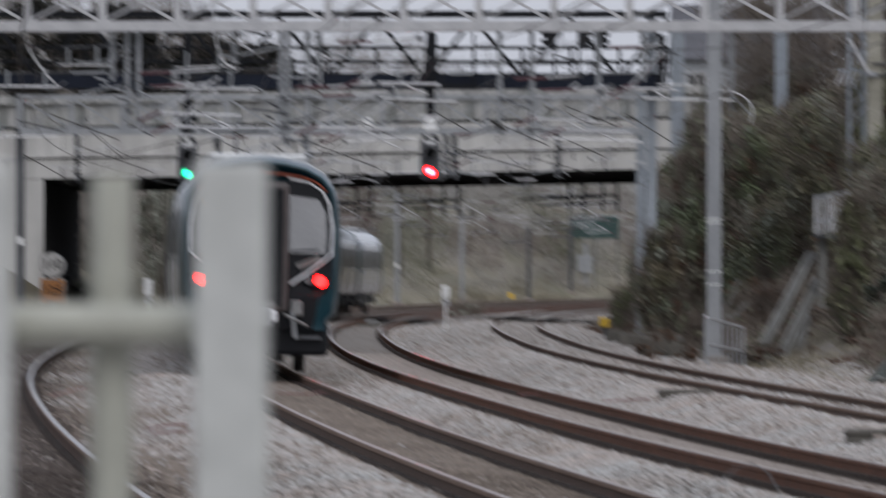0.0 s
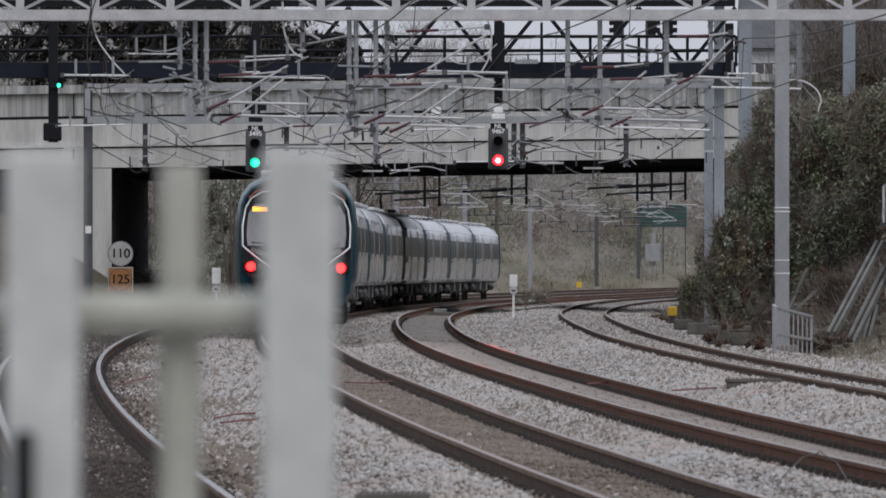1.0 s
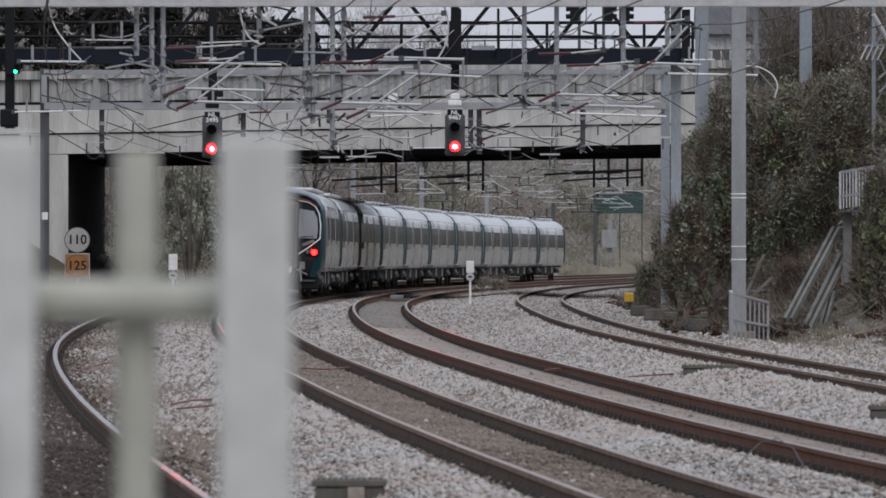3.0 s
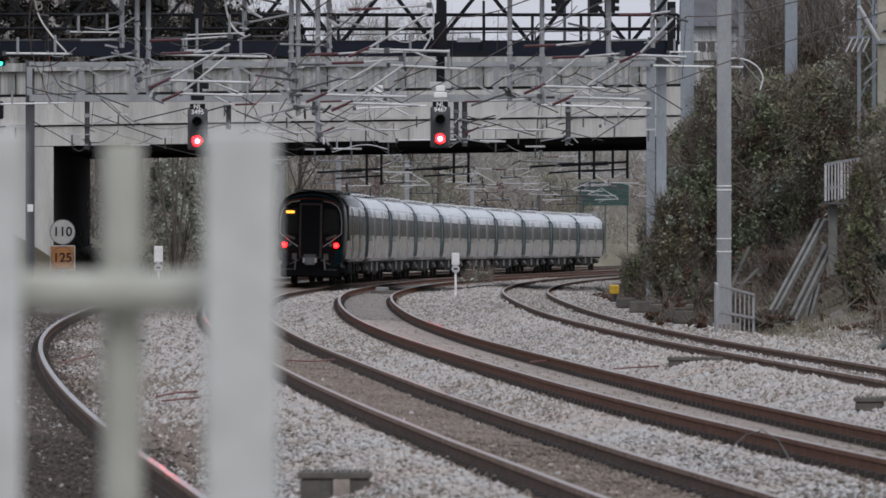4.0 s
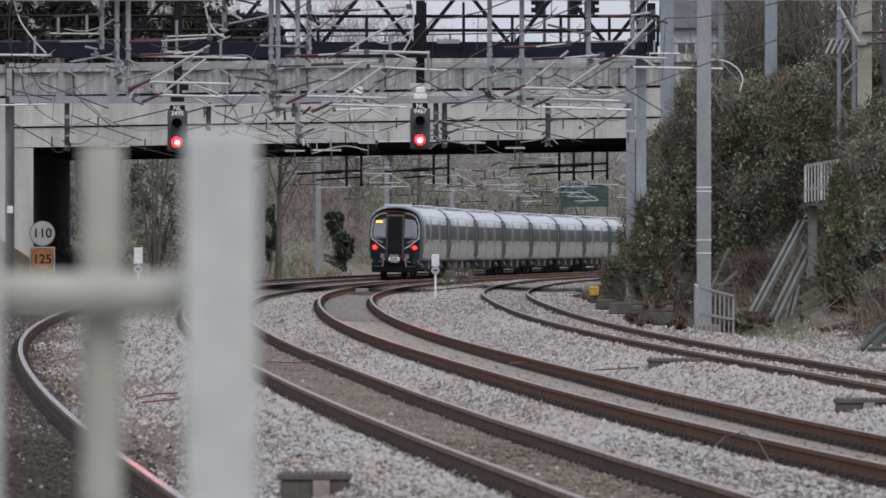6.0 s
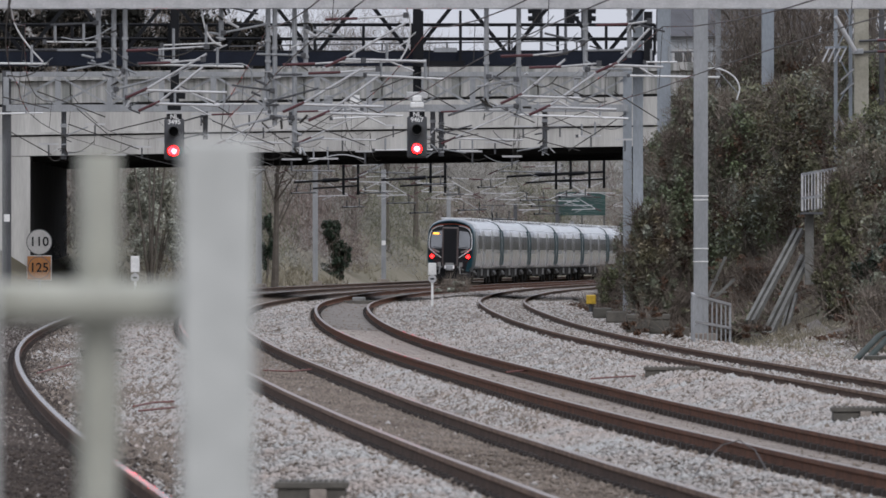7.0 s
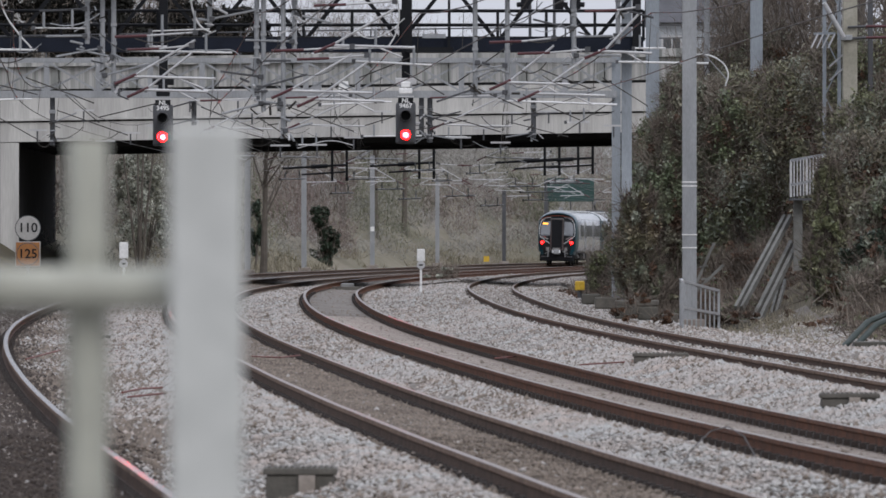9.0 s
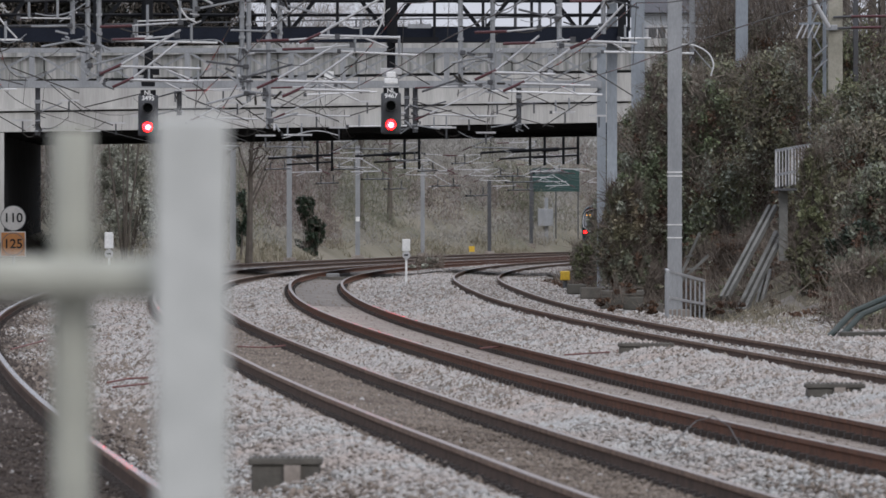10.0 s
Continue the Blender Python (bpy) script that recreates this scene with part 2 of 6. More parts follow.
# ---- mesh tools ----
def part(name, bm, material, parent=None, label=""):
    """Links a bmesh as one mesh under a thing (built in place), or as a thing of its own."""
    me = bpy.data.meshes.new(name)
    bm.to_mesh(me)
    bm.free()
    for k in (material if isinstance(material, (list, tuple)) else [material]):
        me.materials.append(M[k])
    ob = new(name, me)
    if parent is not None:
        ob.parent = parent
        if parent.parent is None:
            ob.matrix_parent_inverse = Matrix.Translation(-Vector(parent.location))
    return tagged(ob, label=label)


def soup(name, verts, faces, material, parent=None, smooth=False):
    """A mesh from computed arrays."""
    me = bpy.data.meshes.new(name)
    me.from_pydata([tuple(v) for v in verts], [], faces)
    for k in (material if isinstance(material, (list, tuple)) else [material]):
        me.materials.append(M[k])
    if smooth:
        me.shade_smooth()
    ob = new(name, me)
    if parent is not None:
        ob.parent = parent
        ob.matrix_parent_inverse = Matrix.Translation(-Vector(parent.location))
    return ob


def tris(name, v, material, parent=None, n=3):
    """Loose faces of n corners from an array of shape (count, n, 3)."""
    v = np.asarray(v, dtype=np.float32)
    me = bpy.data.meshes.new(name)
    c = len(v)
    me.vertices.add(c * n)
    me.vertices.foreach_set("co", v.reshape(-1))
    me.loops.add(c * n)
    me.loops.foreach_set("vertex_index", np.arange(c * n, dtype=np.int32))
    me.polygons.add(c)
    me.polygons.foreach_set("loop_start", np.arange(0, c * n, n, dtype=np.int32))
    me.update(calc_edges=True)
    me.materials.append(M[material])
    ob = new(name, me)
    if parent is not None:
        ob.parent = parent
        ob.matrix_parent_inverse = Matrix.Translation(-Vector(parent.location))
    return ob


def thing(name, at, label="", category="", group="", kind=""):
    ob = new(name)
    ob.location = at
    ob.empty_display_size = 0.2
    return tagged(ob, label, category, group, kind)


def box(bm, c, s, turn=None, bevel=0.0):
    m = Matrix.Translation(c) @ (turn.to_4x4() if turn is not None else Matrix.Identity(4)) @ Matrix.Diagonal((*s, 1))
    g = bmesh.ops.create_cube(bm, size=1.0, matrix=m)
    if bevel:
        ed = list({e for v in g["verts"] for e in v.link_edges})
        bmesh.ops.bevel(bm, geom=ed, offset=bevel, segments=2, affect="EDGES", profile=0.5)
    return bm


def tube(bm, a, b, r, n=8, r2=None):
    a, b = Vector(a), Vector(b)
    d = b - a
    m = Matrix.Translation((a + b) / 2) @ d.to_track_quat("Z", "Y").to_matrix().to_4x4()
    bmesh.ops.create_cone(bm, cap_ends=True, segments=n, radius1=r, radius2=r if r2 is None else r2, depth=d.length, matrix=m)
    return bm


def bar(bm, a, b, w, h):
    """A flat-sided member from a to b."""
    a, b = Vector(a), Vector(b)
    d = b - a
    m = Matrix.Translation((a + b) / 2) @ d.to_track_quat("Z", "Y").to_matrix().to_4x4() @ Matrix.Diagonal((w, h, d.length, 1))
    bmesh.ops.create_cube(bm, size=1.0, matrix=m)
    return bm


def chain(bm, pts, r, n=6):
    for a, b in zip(pts, pts[1:]):
        tube(bm, a, b, r, n)
    return bm


def sag(a, b, drop, n=8):
    a, b = Vector(a), Vector(b)
    return [a.lerp(b, i / n) - Vector((0, 0, drop * 4 * (i / n) * (1 - i / n))) for i in range(n + 1)]


def column(bm, x, y, z0, z1, w, d=None, web=0.016):
    """An H-section steel column."""
    d = d or w
    p, q, e, t = w / 2, web / 2, d / 2, d / 2 - 0.022
    h = [(-p, -e), (p, -e), (p, -t), (q, -t), (q, t), (p, t), (p, e), (-p, e), (-p, t), (-q, t), (-q, -t), (-p, -t)]
    lo = [bm.verts.new((x + u, y + v, z0)) for u, v in h]
    hi = [bm.verts.new((x + u, y + v, z1)) for u, v in h]
    bm.faces.new(lo[::-1])
    bm.faces.new(hi)
    for i in range(12):
        bm.faces.new((lo[i], lo[(i + 1) % 12], hi[(i + 1) % 12], hi[i]))
    return bm


# ---- the lines of the four tracks ----
LINE = {"L": [-11.3046, -1.7902, 5.3175, -0.6564, -0.4946, 0.1981], "A": [-6.9666, -3.2361, 4.2507, 0.399, -0.1895, 0.0032], "B": [-3.4834, -2.8505, 3.7177, 0.2819, 0.1233, -0.0793], "C": [1.3067, -1.7269, 3.511, -0.0349, 0.2516, -0.0977]}
CANT = {"L": 0.150, "A": 0.113, "B": 0.065, "C": 0.089}
LIFT = {"L": 0.02, "A": 0.03, "B": 0.0, "C": 0.06}
KNOT_Y = [31.2, 70.3, 109.4, 140.6, 171.9, 203.1, 250.0, 312.5, 390.6, 500.0, 703.1]
KNOT_Z = [-0.037, -0.142, -0.048, 0.003, -0.024, 0.048, 0.144, 0.075, 0.077, 0.022, 0.077]


def level(y):
    """Height of the low rail's top along the line."""
    y = np.asarray(y, dtype=float)
    return np.mean([np.interp(y + o, KNOT_Y, KNOT_Z) for o in (-30, -15, 0, 15, 30)], axis=0)


def lay(name):
    """Centre line: arrays of x, y, z, heading and length, from 14 m to beyond the bend."""
    c = LINE[name]
    y = np.arange(14.0, 600.0, 1.0)
    u = (y - 234.375) / 156.25
    x = sum(k * u ** i for i, k in enumerate(c))
    h = np.arctan(sum(i * k * u ** (i - 1) for i, k in enumerate(c) if i) / 156.25)
    x, y, h = list(x), list(y), list(h)
    for i in range(340):
        h.append(min(h[-1] + 1 / 2900, 1.2))
        x.append(x[-1] + math.sin(h[-1]))
        y.append(y[-1] + math.cos(h[-1]))
    x, y, h = np.array(x), np.array(y), np.array(h)
    s = np.concatenate([[0], np.cumsum(np.hypot(np.diff(x), np.diff(y)))])
    return x, y, level(y), h, s


PATHS = {k: lay(k) for k in LINE}


def on_track(name, s, side=0.0, up=0.0):
    """A point at length s, side metres to the right of the centre and up above the rail tops."""
    x, y, z, h, sl = PATHS[name]
    a = np.interp(s, sl, h)
    lean = CANT[name] / 1.505
    return np.stack([np.interp(s, sl, x) + (side + up * lean) * np.cos(a), np.interp(s, sl, y) - (side + up * lean) * np.sin(a),
                     np.interp(s, sl, z) + (0.7525 - side) * lean + up], axis=-1)


def track_x(name, y):
    return np.interp(y, PATHS[name][1], PATHS[name][0])


# ---- the ground: one sheet, ballast by the tracks, cuttings beside them ----
def ground_z(x, y):
    x, y = np.broadcast_arrays(np.asarray(x, float), np.asarray(y, float))
    base = level(y)
    tot, acc = np.zeros(x.shape), np.zeros(x.shape)
    for k in LINE:
        o = x - track_x(k, y)
        plane = base + (0.7525 - np.clip(o, -1.4, 1.4)) * CANT[k] / 1.505 - 0.2 + LIFT[k]
        w = 1.0 / np.maximum(np.abs(o) - 1.2, 0.08) ** 2
        tot, acc = tot + w, acc + w * plane
    z = acc / tot
    right = x - (track_x("C", y) + 2.4)
    left = (track_x("L", y) - 3.6) - x
    near = np.clip((y - 160) / 35, 0, 1)
    z = z - 0.25 * np.clip(right, 0, 1) * near
    z = z + np.minimum(np.maximum(right - 1.6, 0) * 0.62, 6.5) * near
    z = z + np.minimum(np.maximum(left - 0.8, 0) * 0.62, 6.0 + 2.0 * np.clip((y - 360) / 100, 0, 1)) * np.clip((y - 100) / 80, 0, 1)
    return z


def spread_axis(lo, hi, step, far):
    a = list(np.arange(lo, hi, step))
    s = step
    while a[-1] < far:
        s *= 1.25
        a.append(a[-1] + s)
    return a


def make_ground():
    xr = spread_axis(0, 32, 0.4, 2600)
    xs = np.array([-v for v in xr[:0:-1]] + xr)
    ys = np.array([-v for v in spread_axis(0, 12, 2.0, 600)[:0:-1]] + spread_axis(0, 200, 1.0, 201)[:-1] + spread_axis(201, 800, 3.0, 4200))
    gx, gy = np.meshgrid(xs, ys)
    gz = ground_z(gx, gy) + (np.random.rand(*gx.shape) - 0.5) * 0.03
    v = np.stack([gx, gy, gz], -1).reshape(-1, 3)
    nx = len(xs)
    f, mi = [], []
    cx = {k: np.array([track_x(k, y) for y in ys]) for k in "LC"}
    for j in range(len(ys) - 1):
        for i in range(nx - 1):
            f.append((j * nx + i, j * nx + i + 1, (j + 1) * nx + i + 1, (j + 1) * nx + i))
            mi.append(0 if cx["L"][j] - 3.4 < xs[i] < cx["C"][j] + (5.2 if ys[j] < 185 else 3.0) else (2 if ys[j] > 345 else 1))
    g = soup("ground", v, f, ["ballast", "soil", "far_turf"], smooth=True)
    g.data.polygons.foreach_set("material_index", mi)
    tagged(g, "grey ballast bed with earth cutting slopes beside it", "ground", kind="structure")


make_ground()


def rock_shape(n, buried):
    """n lumpy stones: octahedra with every corner pushed about; buried ones have only the top that shows."""
    c = np.array([(1, 0, 0), (0, 1, 0), (-1, 0, 0), (0, -1, 0), (0, 0, 1), (0, 0, -1)], float)
    f = np.array([(0, 1, 4), (1, 2, 4), (2, 3, 4), (3, 0, 4), (1, 0, 5), (2, 1, 5), (3, 2, 5), (0, 3, 5)])
    if buried:
        c, f = c[:5], f[:4]
        c[:4, 2], c[4, 2] = -0.5, 1.1
    p = c[None] * (0.65 + 0.7 * np.random.rand(n, len(c), 1)) + (np.random.rand(n, len(c), 3) - 0.5) * 0.6
    a = np.random.rand(n) * 6.283
    ca, sa = np.cos(a)[:, None], np.sin(a)[:, None]
    q = np.stack([p[..., 0] * ca - p[..., 1] * sa, p[..., 0] * sa + p[..., 1] * ca, p[..., 2] * 0.62], -1)
    return q, f


def stones(name, x, y, z, size, material, label):
    vs, fs, base = [], [], 0
    for far in (False, True):
        m = (y > 80) == far
        n = int(m.sum())
        q, f = rock_shape(n, far)
        k = q.shape[1]
        vs.append((q * size[m][:, None, None] + np.stack([x[m], y[m], z[m]], -1)[:, None]).reshape(-1, 3))
        fs.append((base + np.arange(n)[:, None, None] * k + f[None]).reshape(-1, 3))
        base += n * k
    v, faces = np.concatenate(vs), np.concatenate(fs)
    me = bpy.data.meshes.new(name)
    me.vertices.add(len(v))
    me.vertices.foreach_set("co", v.astype(np.float32).reshape(-1))
    me.loops.add(len(faces) * 3)
    me.loops.foreach_set("vertex_index", faces.astype(np.int32).reshape(-1))
    me.polygons.add(len(faces))
    me.polygons.foreach_set("loop_start", np.arange(0, len(faces) * 3, 3, dtype=np.int32))
    me.update(calc_edges=True)
    me.materials.append(M[material])
    tagged(new(name, me), label, "ballast", kind="stuff")


def make_ballast():
    rs = np.random.RandomState(5)
    clean, dirty, grimy = [], [], []
    for y0, y1, count in ((50, 80, 105000), (80, 130, 135000), (130, 210, 85000), (210, 340, 42000), (340, 430, 10000)):
        y = rs.uniform(y0, y1, count)
        xl, xr = np.maximum(track_x("L", y) - 3, -y * 0.07 - 1), np.minimum(track_x("C", y) + np.where(y < 185, 5.0, 2.7), y * 0.056 + 1)
        x = xl + (xr - xl) * rs.rand(count)
        d = np.min([np.abs(x - track_x(k, y)) for k in LINE], axis=0)
        inside = d < 0.70
        rail = np.abs(d - 0.7525) < 0.11
        dl = x - track_x("L", y)
        old = dl + rs.normal(size=count) * 0.5 + 0.5 * np.sin(y * 0.21) < 1.75
        patch = np.sin(x * 0.9 + y * 0.06 + 1.3) + np.sin(x * 0.37 - y * 0.11) > 1.05
        fresh = (~inside & (d > 0.95) & ~old) | ((np.abs(x - track_x("C", y)) < 1.2) & (rs.rand(count) < 0.75))
        fresh ^= rs.rand(count) < np.where(fresh, np.where(x > track_x("C", y) + 1.3, 0.36, np.where(patch, 0.42, np.where(y > 95, 0.24, 0.13))), 0.012)
        size = np.clip(rs.lognormal(math.log(0.0185), 0.36, count), 0.010, 0.05) * (1 + (y > 100) * 0.15 + (y > 200) * 0.2)
        mound = 0.02 * np.sin(x * 2.1 + y * 0.23) + 0.013 * np.sin(x * 4.3 - y * 0.51) + 0.034
        z = ground_z(x, y) + size * 0.42 + np.where(d > 1.15, mound, 0.016)
        keep = ~rail & ~((rs.rand(count) < 0.88) & inside & (np.abs(x - track_x("B", y)) < 0.75))
        oily = dl + rs.normal(size=count) * 0.3 < 1.1
        for m, out in ((keep & fresh, clean), (keep & ~fresh & ~oily, dirty), (keep & ~fresh & oily, grimy)):
            out.append(np.stack([x, y, z, size * np.where(inside, 0.75, 1.0)], -1)[m])
    for name, rows, m, label in (("ballast_stones", clean, "stone", "loose pale grey and pinkish granite ballast stones"),
                                 ("stained_ballast_stones", dirty, "stone_dirty", "brown stained ballast stones between the rails"),
                                 ("grimy_ballast_stones", grimy, "stone_grimy", "dark grimy ballast stones along the outer line")):
        r = np.concatenate(rows)
        stones(name, r[:, 0], r[:, 1], r[:, 2], r[:, 3], m, label)


make_ballast()


# ---- tracks: rails, sleepers, clips ----
RAIL = [(-0.036, 0.0), (0.036, 0.0), (0.036, -0.038), (0.012, -0.05), (0.01, -0.13), (0.07, -0.15), (0.07, -0.16),
        (-0.07, -0.16), (-0.07, -0.15), (-0.01, -0.13), (-0.012, -0.05), (-0.036, -0.038)]


def make_track(name, label, top, side_mat="rail_side"):
    sl = PATHS[name][4]
    root = tagged(thing("railway_track", tuple(on_track(name, 20.0, 0, -0.3))), label, "railway track", "four parallel tracks")
    s = np.concatenate([np.arange(2, 250, 2.0), np.arange(250, sl[-1], 4.0)])
    lean = CANT[name] / 1.505
    for side in (-0.7525, 0.7525):
        rows = [on_track(name, s, side + a, b) for a, b in RAIL]
        v = np.stack(rows, 1).reshape(-1, 3)
        k = len(RAIL)
        f, mi = [], []
        for i in range(len(s) - 1):
            for j in range(k):
                f.append((i * k + j, (i + 1) * k + j, (i + 1) * k + (j + 1) % k, i * k + (j + 1) % k))
                mi.append(1 if j == 0 else (0 if j in (1, 2, 10, 11) else 2))
        # web and foot faces: darker slot, painted shade below the head
        r = soup("rail", v, f, [side_mat, top, "rail_web" if side_mat == "rail_side" else side_mat], root)
        r.data.polygons.foreach_set("material_index", mi)
        tagged(r, "rusty steel rail with a worn head")
    bm = box(bmesh.new(), (0, 0, 0), (2.5, 0.25, 0.2), bevel=0.02)
    me = bpy.data.meshes.new("sleeper")
    bm.to_mesh(me)
    bm.free()
    me.materials.append(M["sleeper"])
    x, y, z, h, sls = PATHS[name]
    count = 220 if name in "AB" else 110
    start = 36.0 if name in "AL" else 44.0
    clips = []
    for i in range(int((sl[-1] - 120 - start) / 0.65)):
        t = start + i * 0.65
        p = on_track(name, t, 0, -0.272)
        a = float(np.interp(t, sls, h))
        if i < count:
            sp = new("sleeper", me)
            sp.parent = root
            sp.matrix_parent_inverse = Matrix.Translation(-Vector(root.location))
            sp.matrix_basis = Matrix.Translation(p) @ Euler((0, lean, -a)).to_matrix().to_4x4()
        if t < 260:
            for side in (-0.7525, 0.7525):
                for o in (-0.1, 0.1):
                    clips.append((on_track(name, t, side + o, -0.135), a))
    o = np.array([(sx * 0.045, sy * 0.06, sz * 0.028) for sx in (-1, 1) for sy in (-1, 1) for sz in (-1, 1)])
    cf = [(0, 1, 3, 2), (4, 6, 7, 5), (0, 4, 5, 1), (2, 3, 7, 6), (1, 5, 7, 3), (0, 2, 6, 4)]
    v, f = [], []
    for p, a in clips:
        ca, sa = math.cos(a), math.sin(a)
        b = len(v)
        v += [(p[0] + q[0] * ca + q[1] * sa, p[1] - q[0] * sa + q[1] * ca, p[2] + q[2]) for q in o]
        f += [tuple(b + i for i in g) for g in cf]
    tagged(soup("fastening", v, f, "clip", root), "dark iron rail clips", kind="stuff")


make_track("L", "running line with bright worn railheads on concrete sleepers", "rail_top")
make_track("A", "running line with brown rails on concrete sleepers, the train's own", "rail_brown")
make_track("B", "running line with red-brown rails on dusty concrete sleepers", "rail_dull", "rail_red")
make_track("C", "side line with rusty rails beside the cutting", "rail_dull")


# ---- the road bridge ----
def make_bridge():
    a, b = Vector((-18.348, 326.09, 5.505)), Vector((7.522, 326.09, 5.918))
    along = (b - a).normalized()
    depth = Vector((-along.y, along.x, 0)).normalized() * 31.0
    if depth.y < 0:
        depth = -depth
    left, right = a - along * 45, b + along * 45
    root = thing("road_bridge", (a + b) / 2 - Vector((0, 0, 5)), "pale concrete road bridge with a stained parapet", "bridge")

    def slab(name, z0, z1, d0, d1, m, label, l=left, r=right):
        bm = bmesh.new()
        n = depth.normalized()
        up = Vector((0, 0, 1))
        vs = []
        for p in (l, r):
            for d in (d0, d1):
                for z in (z0, z1):
                    vs.append(bm.verts.new(p + n * d + up * z))
        for f in ((0, 1, 3, 2), (4, 6, 7, 5), (0, 4, 5, 1), (2, 3, 7, 6), (1, 5, 7, 3), (0, 2, 6, 4)):
            bm.faces.new([vs[i] for i in f])
        bmesh.ops.recalc_face_normals(bm, faces=bm.faces)
        return part(name, bm, m, root, label)

    slab("edge_beam", 0.0, 0.735, 0.0, 0.6, "concrete", "smooth pale concrete edge beam")
    # dark strip added for the shadow line that the string course casts
    slab("drip_joint", 0.739, 0.80, 0.12, 0.6, "soffit", "dark strip standing in for the shade under the string course")
    slab("string_course", 0.804, 0.89, -0.1, 0.55, "concrete", "projecting concrete string course")
    slab("fascia", 0.894, 1.90, 0.12, 0.6, "concrete", "streaked concrete fascia panel")
    slab("shadow_joint", 1.904, 2.0, 0.2, 0.6, "soffit", "dark recessed joint")
    slab("coping", 2.88, 3.2, -0.12, 0.5, "parapet", "weathered parapet coping")
    slab("parapet_core", 2.004, 2.876, 0.42, 0.56, "parapet", "inner parapet wall")
    # The deck underside and far beam take the colour darkened for shade.
    slab("deck", 0.3, 1.7, 0.604, 29.5, "soffit", "underside of the deck, coloured dark for its shade")
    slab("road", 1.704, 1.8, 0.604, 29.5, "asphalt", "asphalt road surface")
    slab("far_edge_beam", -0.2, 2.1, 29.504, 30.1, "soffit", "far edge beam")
    # parapet panels, one by one
    n = depth.normalized()
    turn = Matrix.Rotation(math.atan2(along.y, along.x), 3, "Z")
    length = (right - left).length
    bm = box(bmesh.new(), (0, 0, 0), (2.95, 0.3, 0.87), bevel=0.015)
    me = bpy.data.meshes.new("parapet_panel")
    bm.to_mesh(me)
    bm.free()
    me.materials.append(M["parapet"])
    tilt = Matrix.Rotation(-math.asin(along.z), 3, "Y")
    for i in range(int(length / 3)):
        p = left + along * (i * 3 + 1.5) + n * 0.25 + Vector((0, 0, 2.44))
        o = new("parapet_panel", me)
        o.parent = root
        o.matrix_parent_inverse = Matrix.Translation(-Vector(root.location))
        o.matrix_basis = Matrix.Translation(p) @ (turn @ tilt).to_4x4()
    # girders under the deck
    # girders take the shade-darkened colour too
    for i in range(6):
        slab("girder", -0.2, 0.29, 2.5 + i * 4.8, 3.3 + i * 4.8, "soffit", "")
    # steel railing on the parapet
    bm = bmesh.new()
    for z in (3.6, 4.1):
        bar(bm, left + n * 0.2 + Vector((0, 0, z)), right + n * 0.2 + Vector((0, 0, z)), 0.05, 0.05)
    part("handrail", bm, "dark_steel", root, "dark steel parapet rail")
    for i in range(int(length / 2.5)):
        p = left + along * (i * 2.5) + n * 0.2
        part("rail_post", box(bmesh.new(), p + Vector((0, 0, 3.64)), (0.06, 0.06, 0.98)), "dark_steel", root)
    # abutments
    for name, e, s in (("abutment", Vector((-16.913, 0, 0)), -1), ("abutment", Vector((6.783, 0, 0)), 1)):
        t = (e.x - a.x) / along.x
        q = a + along * t
        bm = bmesh.new()
        w = 9.0
        p0, p1 = q, q + along * (s * w)
        vs = [bm.verts.new(Vector((p.x, p.y, z)) + n * d) for p in (p0, p1) for d in (0.3, 30.4) for z in (-1.2, a.z + 0.28)]
        for f in ((0, 1, 3, 2), (4, 6, 7, 5), (0, 4, 5, 1), (2, 3, 7, 6), (1, 5, 7, 3), (0, 2, 6, 4)):
            bm.faces.new([vs[i] for i in f])
        bmesh.ops.recalc_face_normals(bm, faces=bm.faces)
        # The left wall stands in shadow, and that shade is in its colour.
        part(name, bm, "soffit" if s < 0 else "concrete", root, "abutment wall coloured dark for its shade" if s < 0 else "pale concrete abutment")
        # front pier face
        bm = bmesh.new()
        vs = [bm.verts.new(Vector((p.x, p.y, z)) + n * d) for p in (q - along * s * 0.02, q + along * (s * 3.2)) for d in (0.02, 0.28) for z in (-1.2, a.z - 0.004)]
        for f in ((0, 1, 3, 2), (4, 6, 7, 5), (0, 4, 5, 1), (2, 3, 7, 6), (1, 5, 7, 3), (0, 2, 6, 4)):
            bm.faces.new([vs[i] for i in f])
        bmesh.ops.recalc_face_normals(bm, faces=bm.faces)
        part("pier_face", bm, "concrete", root, "pale concrete pier")
    return root


make_bridge()


